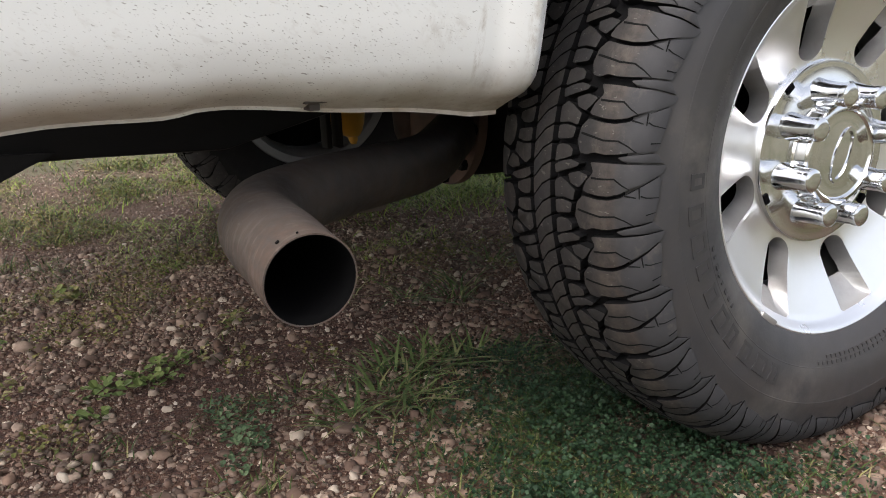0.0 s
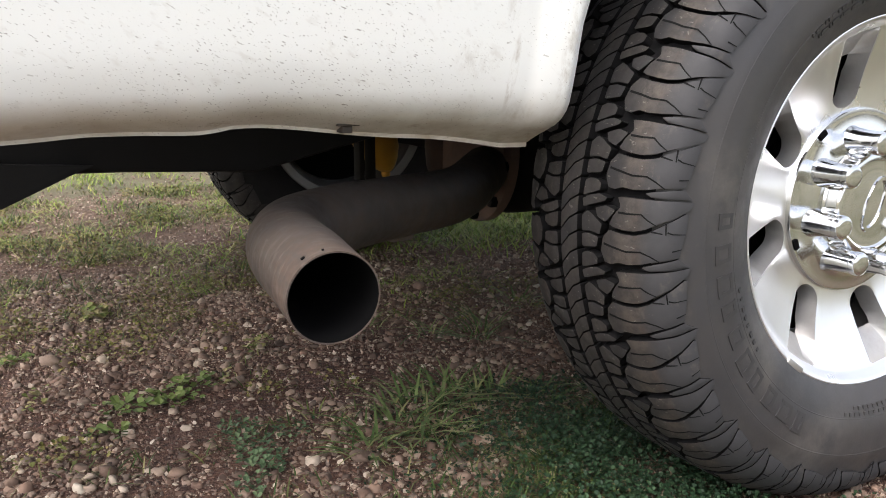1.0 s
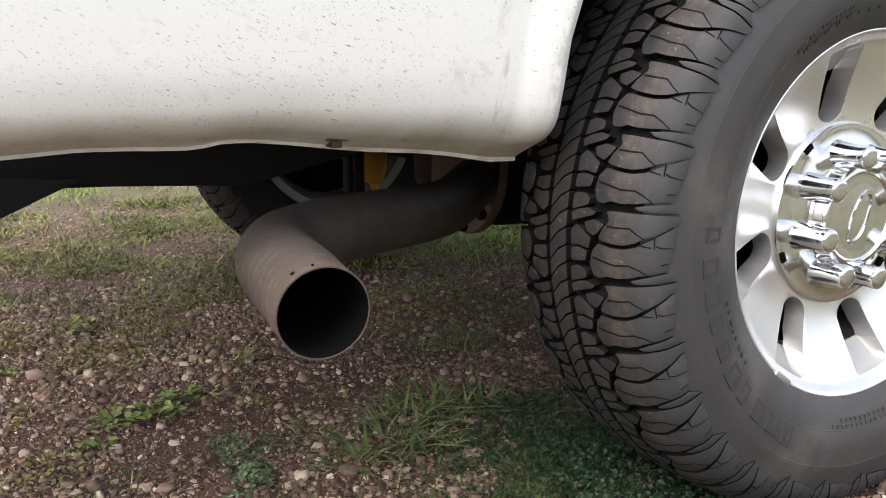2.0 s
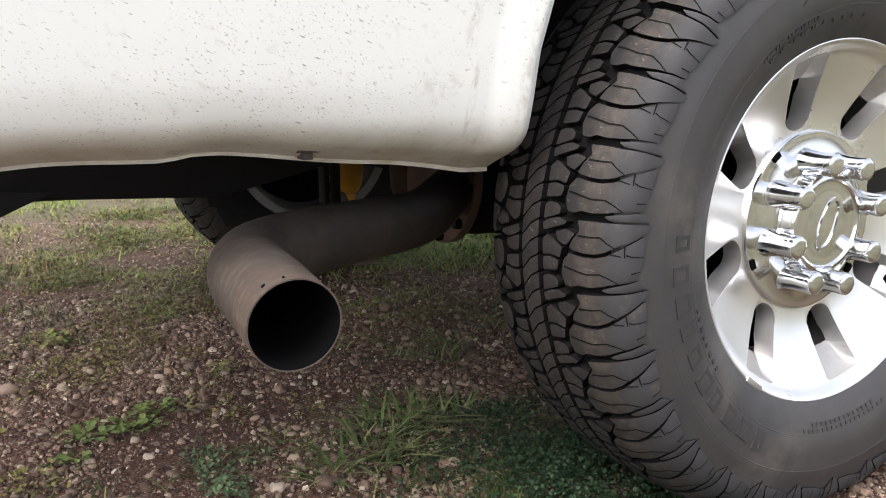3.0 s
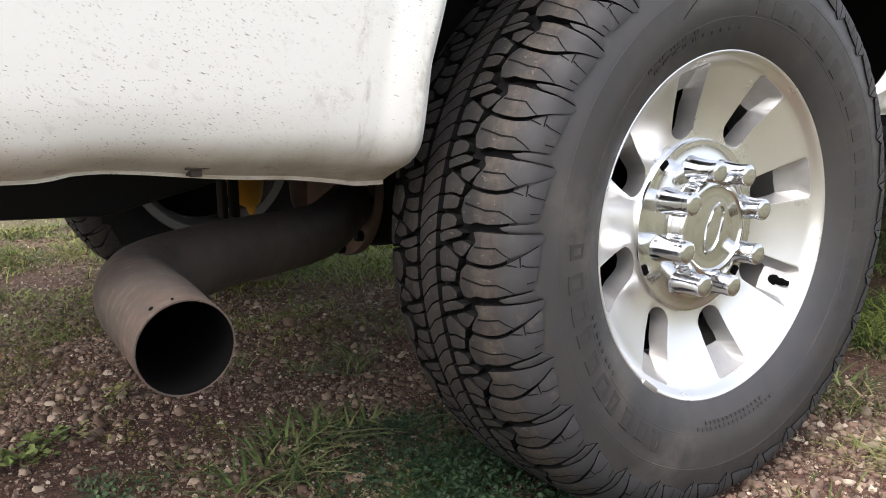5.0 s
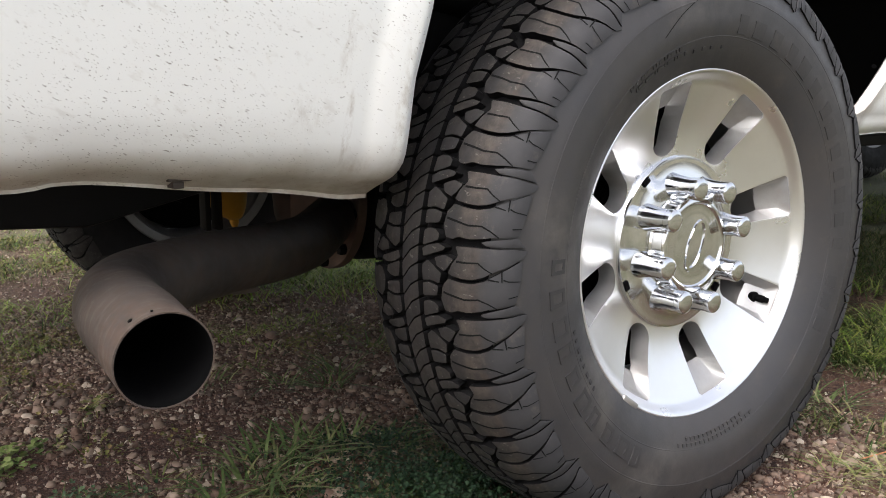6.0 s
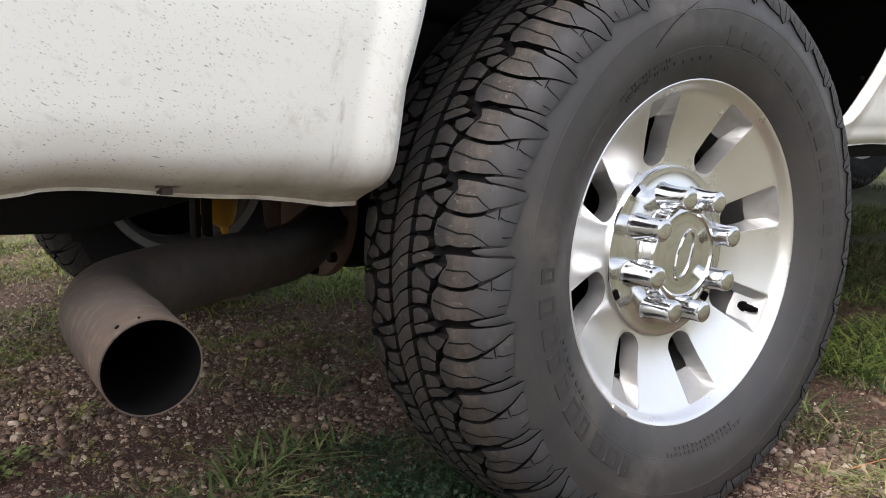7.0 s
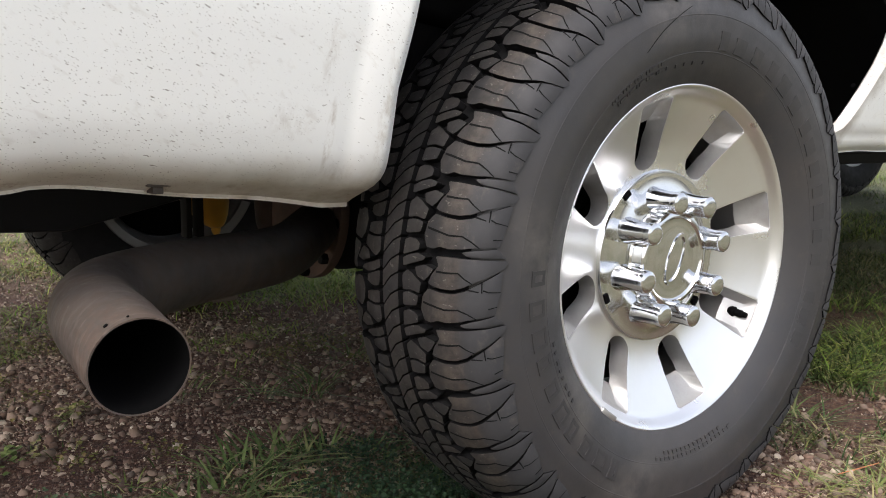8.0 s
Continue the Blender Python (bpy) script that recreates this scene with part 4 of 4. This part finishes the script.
        ob = part("cap_notch", tab, SOOT_SHADE, wheel)
        ob.location = (.1195 * math.cos(q), 0, .1195 * math.sin(q))
    va = radians(-29.3 - PHASE)
    stem = part("valve_stem", merge(cylinder(.0085, (0, .056, 0), (0, .0445, 0), 18, .001), cylinder(.0058, (0, .050, 0), (.0045, .033, 0), 14, .001), cylinder(.0044, (.0044, .034, 0), (.006, .026, 0), 14, .001)), SOOT_SHADE, wheel, "black rubber valve stem")
    stem.matrix_basis = pose(.2125 * math.cos(va), 0, .2125 * math.sin(va), 0, math.degrees(-va), 0)
    wa = radians(234.0 - PHASE)
    weight = box(-.017, .017, .0045, .011, .2400, .2485, .002)
    bmesh.ops.transform(weight, matrix=Matrix.Rotation(math.pi / 2 - wa, 4, "Y"), verts=weight.verts)
    part("wheel_weight", weight, plain_material("lead_weight", (0.50, 0.50, 0.49), 0.45, 0.8), wheel, "grey clip-on wheel weight")
    # tread: the blocks on the outer side of the rear half one by one, the rest as one piece
    turn = radians(173.9 - PHASE) / STEP
    rest = []

    def all_round(name, me, single):
        for k in range(PITCHES):
            a = (turn + k + .5) * STEP + radians(PHASE)
            if single and 95 < math.degrees(a) % 360 < 268:
                ob = new(name, me)
                ob.parent = wheel
                ob.rotation_euler = (0, -(turn + k) * STEP, 0)
            else:
                rest.append((me, (turn + k) * STEP))

    for outline in [*SHOULDER, *MIDDLE, *CENTRE]:
        gap = 0.15 if outline in SHOULDER else 0.45 if outline in MIDDLE else 0.5
        all_round("tread_block", block_mesh(rounded(outline, .06 if outline in CENTRE else .10), gap), True)
    for points, width in SIPES:
        all_round("sipe", sipe_mesh(points, width), True)
    for outline in SHOULDER + MIDDLE:
        all_round("tread_block", block_mesh(opposite(rounded(outline)), 0.4), False)
    tagged(link("tread_rest", turned_copies(rest), TREAD, wheel, "", 50), kind="stuff")
    # moulded sidewall writing as plain bars, fine ribs round the sidewall, and a seam
    for first, last, count, s0, s1, rim in ((240, 178.8, 10, 209, 236, 5.0), (86, 47, 6, 213, 238, 0), (38.5, -3.5, 7, 213, 236, 0), (345, 331.5, 3, 213, 236, 0)):
        for k in range(count):
            a = radians(first + (last - first) * k / (count - 1) - PHASE)
            part("moulded_bar", letter_bar((a - .038) / STEP, (.060 + .011 * (k * 5 % 3)) / STEP, s0 + k * 3 % 4, s1, rim), LETTER, wheel, "", 30)
    for first, last, count, s0 in ((131, 110, 14, 243), (129, 108, 16, 252), (214, 196, 8, 247), (258, 292, 18, 246), (262, 288, 14, 254), (104, 92, 4, 254)):
        for k in range(count):
            a = radians(first + (last - first) * k / (count - 1) - PHASE)
            part("moulded_bar", letter_bar((a - .008) / STEP, (.012 + .006 * (k * 7 % 3)) / STEP, s0, s0 + 5), LETTER, wheel, "", 30)
    for s, wide, high in ((.1935, .0012, .0003), (.2425, .0010, .0003)):
        outer = [on_tyre(0, s - wide, -.0004), on_tyre(0, s - wide * .4, high), on_tyre(0, s + wide * .4, high), on_tyre(0, s + wide, -.0004)]
        part("sidewall_rib", lathe([(v.x, v.y) for v in outer], 180, closed=False), SIDE, wheel, "", 60)
    part_seam = sipe_mesh([(radians(117.5 - PHASE) / STEP, 225), (radians(109 - PHASE) / STEP, 204), (radians(98.7 - PHASE) / STEP, 183)], 1.6)
    link("mould_seam", part_seam, GROOVE_SHADE, wheel, "", 30)
    wheel.matrix_basis = pose(0, 0, HUB, 0, -PHASE, 0)
    return wheel


wheel = make_wheel(truck)

far_wheel = copy_thing(wheel, pose(-.108, 1.95, .418, 0, 0, 180) @ pose(0, 0, 0, 0, 77, 0))
front_wheel = copy_thing(wheel, pose(3.70, 1.95, .600, 0, 0, 180) @ pose(0, 0, 0, 0, 31, 0))
for ob in (far_wheel, front_wheel):
    ob.name = "wheel"

# ---- gravel and plants ----
rng = np.random.default_rng(7)


def stone_shape(seed, level):
    bm = bmesh.new()
    bmesh.ops.create_icosphere(bm, subdivisions=level, radius=1.0)
    for v in bm.verts:
        k = noise.noise(v.co * 1.1 + Vector((seed * 7.3, 1.7, seed))) * .45 + noise.noise(v.co * 2.6 + Vector((3, seed * 5.1, 2))) * .34
        v.co *= 1 + k
        v.co.z *= .74
    return bm


def cover(x, y):
    """How thickly grass grows at a place: 0 bare, 1 closed."""
    big = noise.noise(Vector((x * 1.3, y * 1.3, 21.0)))
    mid = noise.noise(Vector((x * 3.1, y * 3.1, 33.0)))
    fine = noise.noise(Vector((x * 6.3, y * 6.3, 5.0)))
    g = .40 * mid + .45 * fine - .04                                   # thin growth in the gravel
    if -.6 < x < .3 and .5 < y < 1.3:
        g -= .14
    if y > 1.0:
        g = max(g, min(1.0, (y - 1.0) / .8) * (.8 * mid + .8 * fine + .10))
    g = max(g, min(1.0, max(0.0, (y - 2.05 + .6 * mid) / .6)) * (.50 + .9 * big + .9 * fine))
    g = max(g, (1.5 * math.exp(-((x - .62) / .48) ** 2 - ((y - 1.98) / .30) ** 2) - .25) * (.8 + .8 * fine))
    g = max(g, (1.1 * math.exp(-((x + .55) / .22) ** 2 - ((y - 2.45) / .16) ** 2) - .2) * (.8 + .9 * fine))
    if x > .40:
        far = min(1.0, max(0.0, (x - .5) / .9))
        g = max(g, min(1.0, (x - .40) / .35) * (.10 + .50 * far + (1.0 - .3 * far) * mid + .7 * fine))
    if y < -.12:
        g = max(g, min(1.0, (-.12 - y) / .4) * (.30 + .8 * big + .5 * fine))
    return max(0.0, min(1.0, g))


def blades(name, spots, material, label, category, wide=.0034, curl=.8):
    """Many grass blades in one mesh; spots: x, y, length, lean, heading."""
    verts, faces = [], []
    for x, y, length, lean, head in spots:
        z = lumps(x, y) - .002
        dx, dy = math.cos(head), math.sin(head)
        w = wide * (0.6 + 0.5 * length / .08)
        base = len(verts)
        for t, ww in ((0, 1.0), (.38, .9), (.72, .6)):
            out = length * (lean * t + curl * lean * t * t)
            up = length * t * (1 - .45 * lean * t)
            px, py, pz = x + dx * out, y + dy * out, z + up
            verts += [(px - dy * w * ww * .5, py + dx * w * ww * .5, pz), (px + dy * w * ww * .5, py - dx * w * ww * .5, pz)]
        out, up = length * (lean + curl * lean), length * (1 - .45 * lean)
        verts.append((x + dx * out, y + dy * out, z + up))
        faces += [(base, base + 1, base + 3, base + 2), (base + 2, base + 3, base + 5, base + 4), (base + 4, base + 5, base + 6)]
    me = bpy.data.meshes.new(name)
    me.from_pydata(verts, [], faces)
    me.update()
    return tagged(link(name, me, material, smooth=0), label, category, kind="stuff")


green, dry = [], []
tries = 0
while len(green) + len(dry) < 70000 and tries < 700000:
    tries += 1
    y = -.45 + 3.4 * rng.random() ** 1.15
    x = -1.35 + (2.9 + .95 * max(0.0, y)) * rng.random()
    if ((x + .03) ** 2 < .16 and -.03 < y < .27) or rng.random() > cover(x, y):
        continue
    spot = (x, y, (.010 + .020 * rng.random()) if y < 1.6 and x < .4 else .016 + .036 * rng.random(), .35 + .9 * rng.random(), rng.random() * math.tau)
    if rng.random() < .26 + .30 * noise.noise(Vector((x * 2.0, y * 2.0, 40))):
        dry.append(spot)
    else:
        green.append(spot)
lush = []
tries = 0
while len(lush) < 42000 and tries < 400000:
    tries += 1
    y = 1.5 + 4.5 * rng.random() ** 1.5
    x = -1.6 - .05 * y + (1.9 + 1.25 * y) * rng.random()
    if rng.random() > cover(x, y) ** 1.3:
        continue
    tall = .5 + .5 * noise.noise(Vector((x * 2.2, y * 2.2, 77)))
    lush.append((x, y, (.018 + .05 * rng.random() * tall) * min(1.0, .35 + .5 * max(0.0, y - 1.5)) + .010 * max(0, y - 2.4), .3 + .8 * rng.random(), rng.random() * math.tau))
# the clump behind the axle
for _ in range(9000):
    x, y = rng.normal(.62, .34), rng.normal(1.98, .20)
    if noise.noise(Vector((x * 5, y * 5, 3))) > -.35:
        lush.append((x, y, .022 + .04 * rng.random(), .3 + .8 * rng.random(), rng.random() * math.tau))
# grass in loose patches in the shade beyond the wheel
for _ in range(42000):
    x = .9 + 4.3 * rng.random() ** 1.3
    y = .28 * x + .2 + 1.1 * rng.normal() * .42 * x ** .5
    f = noise.noise(Vector((x * 1.9, y * 1.9, 3))) + .6 * noise.noise(Vector((x * 5, y * 5, 8)))
    if y > .2 and f > .02 + .12 * rng.normal():
        pick = rng.random()
        (green if pick < .5 else lush if pick < .85 else dry).append((x, y, .016 + .040 * rng.random() * (1 + f), .4 + .8 * rng.random(), rng.random() * math.tau))


# patchy growth on the drive behind the truck
for _ in range(20000):
    x, y = rng.uniform(-1.6, .1), 1.1 + 1.7 * rng.random()
    f = noise.noise(Vector((x * 2.6, y * 2.6, 14))) + .6 * noise.noise(Vector((x * 7, y * 7, 18)))
    if f > .36 - .14 * (y - 1.1) + .06 * rng.normal():
        (lush if rng.random() < .55 else dry).append((x, y, .010 + .022 * rng.random(), .4 + .9 * rng.random(), rng.random() * math.tau))


def tuft(cx, cy, radius, count, length, material, label, wide=.0048, spread=1.0):
    """One clump of splayed blades."""
    spots = []
    for _ in range(count):
        a, r = rng.random() * math.tau, radius * math.sqrt(rng.random())
        spots.append((cx + r * math.cos(a), cy + r * math.sin(a), length * (.40 + .6 * rng.random() ** 1.3), .55 + .95 * rng.random() * spread, a + rng.normal() * .8))
    ob = blades("grass_tuft", spots, material, label, "grass tuft", wide, .75)
    return tagged(ob, kind="object")


for _ in range(4200):
    a, b = rng.normal(-.30, .15), rng.normal(.13, .17)
    if not (a > -.33 and -.01 < b < .25):
        (green if rng.random() < .93 else dry).append((a, b, .010 + .022 * rng.random(), .3 + .8 * rng.random(), rng.random() * math.tau))
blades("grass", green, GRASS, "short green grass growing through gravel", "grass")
blades("lush_grass", lush, LUSH_LIT, "green grass beyond the truck, coloured bright as if sunlit", "grass", .0042)
blades("dry_grass", dry, DRY, "dry yellowish grass among the gravel", "grass")
for q in ((-.50, .47, .055, 50, .055), (-.43, .53, .060, 54, .060), (-.36, .56, .055, 46, .055), (-.57, .415, .030, 26, .058), (-.29, .53, .05, 40, .052), (-.44, .43, .045, 36, .050), (-.23, .48, .045, 34, .050)):
    tuft(*q[:4], q[4] * 1.12, TUFT, "splayed tuft of broad green grass blades", .0056)
# tufts in the darkened grass colour, for the shade by the tyre
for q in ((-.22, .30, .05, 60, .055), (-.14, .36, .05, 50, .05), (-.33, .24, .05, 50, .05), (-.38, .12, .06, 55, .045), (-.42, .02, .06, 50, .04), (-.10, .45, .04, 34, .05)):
    tuft(*q, GRASS, "green grass tuft by the tyre, coloured dark for its shade", .0034)
for q in ((-.16, .83, .035, 34, .085), (-.24, .88, .03, 24, .07), (-.09, .90, .03, 26, .07), (.05, 1.0, .05, 36, .055), (-.35, 1.0, .04, 22, .05)):
    tuft(*q, TUFT, "small green grass tuft among gravel", .0042)
for q in ((.62, .16, .05, 46, .07), (.40, -.10, .05, 48, .055), (.50, .22, .05, 40, .06), (.80, .33, .06, 50, .07), (.66, -.03, .035, 34, .055), (.95, .30, .09, 70, .075), (1.15, .55, .12, 90, .08), (.55, .36, .06, 50, .07), (.75, .52, .08, 60, .075)):
    tuft(*q, TUFT, "green grass tuft beside the tyre", .0042)
for q in ((.34, -.14, .07, 60, .06), (.46, -.16, .07, 55, .055), (.30, -.05, .05, 40, .05), (.56, .06, .05, 34, .05), (-.62, .55, .05, 26, .035), (-.35, .10, .08, 50, .035)):
    tuft(*q, DRY, "dry straw-coloured grass tuft", .0038)


def leaflets(name, spots, material, label, category, parent=None, kind="stuff"):
    """Small flat oval leaves on the ground; spots: x, y, height, size, heading, tilt."""
    verts, faces = [], []
    shape = ((0, 0), (.35, .42), (.7, .46), (1.0, .0), (.7, -.46), (.35, -.42))
    for x, y, h, size, head, tilt in spots:
        z = lumps(x, y) + h
        base = len(verts)
        c, s, st, ct = math.cos(head), math.sin(head), math.sin(tilt), math.cos(tilt)
        for a, b in shape:
            a, b = a * size, b * size
            lift = a * st + .25 * abs(b)
            verts.append((x + a * ct * c - b * s, y + a * ct * s + b * c, z + lift))
        faces += [(base, base + 1, base + 2, base + 3), (base, base + 3, base + 4, base + 5)]
    me = bpy.data.meshes.new(name)
    me.from_pydata(verts, [], faces)
    me.update()
    ob = link(name, me, material, parent, smooth=0)
    return tagged(ob, label, category, kind=kind)


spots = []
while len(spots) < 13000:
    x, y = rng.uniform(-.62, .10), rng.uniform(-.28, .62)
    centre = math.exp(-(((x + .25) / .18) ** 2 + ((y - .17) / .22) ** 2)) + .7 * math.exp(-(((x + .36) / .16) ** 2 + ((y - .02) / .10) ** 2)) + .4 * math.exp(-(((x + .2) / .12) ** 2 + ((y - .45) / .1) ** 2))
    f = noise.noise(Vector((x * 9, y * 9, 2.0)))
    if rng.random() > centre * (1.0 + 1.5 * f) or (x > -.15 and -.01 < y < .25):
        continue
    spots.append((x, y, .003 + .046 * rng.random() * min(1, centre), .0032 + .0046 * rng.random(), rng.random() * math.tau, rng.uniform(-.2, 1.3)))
leaflets("clover", spots, CLOVER, "green clover matted beside the tyre, coloured dark for its shade", "clover")


moss = []
while len(moss) < 30000:
    x, y = rng.uniform(-1.4, 1.3), .55 + 2.4 * rng.random() ** .9
    f = noise.noise(Vector((x * 3.1, y * 3.1, 33.0))) + .7 * noise.noise(Vector((x * 9, y * 9, 12.0)))
    bare = .22 if -.62 < x < .3 and y < 1.35 else 0.0      # little grows in the truck's shade
    if f > .06 + bare + .22 * rng.random():
        moss.append((x, y, .002 + .014 * rng.random(), .003 + .006 * rng.random(), rng.random() * math.tau, rng.uniform(-.1, 1.0)))
leaflets("ground_cover", moss, MOSS, "low yellowish green ground cover among gravel", "ground cover")


def weed(cx, cy, sx, sy, count, size, tall, material, label):
    me_spots = []
    for _ in range(count):
        a, r = rng.random() * math.tau, math.sqrt(rng.random())
        me_spots.append((cx + sx * r * math.cos(a), cy + sy * r * math.sin(a), tall * rng.random(), size * (.6 + .7 * rng.random()), rng.random() * math.tau, rng.uniform(-.1, .8)))
    return leaflets("weed", me_spots, material, label, "weed", kind="object")


for q in ((-.845, .745, .085, .035, 110, .015, .020), (-.76, .80, .05, .025, 50, .014, .02), (-.92, .66, .035, .02, 26, .015, .018), (-1.06, 1.10, .05, .03, 60, .011, .015)):
    weed(*q, WEED, "low green broadleaf weed on gravel")
for q in ((-.73, .45, .035, .06, 190, .0085, .028), (-.735, .56, .035, .05, 110, .0080, .024), (-.77, .36, .02, .03, 40, .008, .02), (-.66, .52, .03, .03, 50, .008, .02)):
    weed(*q, FEATHER, "feathery blue-green weed on gravel")
for q in ((-.60, .95, .03, .02, 45, .012, .03), (-.70, .78, .015, .015, 18, .010, .03), (-1.02, .82, .02, .02, 24, .012, .04), (-.88, 1.35, .04, .03, 60, .014, .03)):
    weed(*q, DRY, "small yellowing weed on gravel")

# gravel: the larger stones one by one, the grit as one mass
shapes = []
for k in range(10):
    bm = stone_shape(k + 1, 2 if k < 4 else 1)
    me = bpy.data.meshes.new("stone")
    bm.to_mesh(me)
    bm.free()
    me.materials.append(STONE)
    me.polygons.foreach_set("use_smooth", np.ones(len(me.polygons), bool))
    shapes.append(me)


def stone(x, y, size, k):
    ob = new("stone", shapes[k % len(shapes)])
    ob.parent = ground
    ob.location = (x, y, lumps(x, y) + size * .22)
    ob.scale = (size, size * (.7 + .5 * rng.random()), size * (.65 + .4 * rng.random()))
    ob.rotation_euler = (rng.normal() * .25, rng.normal() * .25, rng.random() * math.tau)


for x, y, size in ((-.08, .82, .017), (-.10, 1.24, .016), (-.53, .80, .013), (-.68, .79, .014), (-.36, .32, .013), (-.985, 1.06, .022), (-.955, 1.04, .014),
                   (-.59, .40, .017), (-.575, .385, .013), (-.66, .42, .012), (-.98, .95, .015), (.27, -.17, .016), (.50, .05, .015)):
    stone(x, y, size, int(rng.integers(10)))
made = 0
while made < 287:
    x, y = rng.uniform(-1.1, .75), -.22 + 1.6 * rng.random() ** 1.1
    if (x * x < .05 and -.02 < y < .27):
        continue
    if noise.noise(Vector((x * 2.4, y * 2.4, 60))) < rng.normal() * .18 - .05:
        continue
    stone(x, y, .0065 + .0075 * rng.random() ** 2.2, int(rng.integers(10)))
    made += 1


def grit(count, region, lo, hi, level, seed, skew=2.6, even=.45):
    bm = stone_shape(seed, level)
    base = np.array([v.co for v in bm.verts])
    tri = np.array([[v.index for v in f.verts] for f in bm.faces])
    bm.free()
    allv, allf = [], []
    n = 0
    while n < count:
        x, y = region()
        if noise.noise(Vector((x * 2.1, y * 2.1, 60))) * 1.2 + noise.noise(Vector((x * 6, y * 6, 70))) * .5 < rng.normal() * .40 - even:
            continue
        size = lo + (hi - lo) * rng.random() ** skew
        a, b = rng.random() * math.tau, rng.random() * math.tau
        ra = np.array([[math.cos(a), -math.sin(a), 0], [math.sin(a), math.cos(a), 0], [0, 0, 1]])
        rb = np.array([[1, 0, 0], [0, math.cos(b), -math.sin(b)], [0, math.sin(b), math.cos(b)]])
        squash = np.array([1, .7 + .5 * rng.random(), .7 + .4 * rng.random()])
        v = (base @ rb.T) * squash @ ra.T * size
        allv.append(v + [x, y, lumps(x, y) + size * .15])
        allf.append(tri + n * len(base))
        n += 1
    me = bpy.data.meshes.new("gravel")
    me.from_pydata(np.concatenate(allv).tolist(), [], np.concatenate(allf).tolist())
    me.update()
    return me


pebbles = grit(7000, lambda: (rng.uniform(-1.2, .9), -.30 + 2.1 * rng.random() ** 1.1), .0038, .0105, 2, 4, 2.8)
tagged(link("pebbles", pebbles, GRIT, smooth=180), "rounded brown and grey pebbles", "gravel", kind="stuff")
chips = grit(12000, lambda: (rng.uniform(-1.2, .9), -.28 + 2.0 * rng.random() ** 1.1), .0032, .0075, 1, 6, 1.6)
tagged(link("gravel", chips, GRIT, smooth=40), "coarse brown gravel", "gravel", kind="stuff")
near = grit(52000, lambda: (rng.uniform(-1.25, .9), -.3 + 2.3 * rng.random() ** 1.1), .0014, .0042, 1, 3, 1.8, .75)
tagged(link("gravel", near, GRIT, smooth=25), "loose brown and grey gravel chips", "gravel", kind="stuff")
back = grit(9000, lambda: (rng.uniform(-1.5, .2), 1.3 + 1.6 * rng.random()), .0028, .0080, 1, 8, 2.2)
tagged(link("gravel", back, GRIT, smooth=25), "loose gravel on the drive behind the truck", "gravel", kind="stuff")
far = grit(15000, lambda: ((lambda yy: (rng.uniform(-1.5 - .1 * yy, .8 + 1.0 * yy), yy))(1.4 + 3.2 * rng.random() ** 1.4)), .0028, .0085, 1, 5, 2.2)
tagged(link("gravel", far, GRIT, smooth=25), "loose gravel beyond the truck", "gravel", kind="stuff")

# an orange pine needle lying by the tyre
needle = tube(smooth_line([(.385, -.045, .006), (.43, -.055, .008), (.49, -.062, .007)], 5), .0011, 6)
tagged(part("pine_needle", needle, plain_material("orange_straw", (0.45, 0.17, 0.08), 0.7), None), "dry orange straw lying on the gravel", "straw")
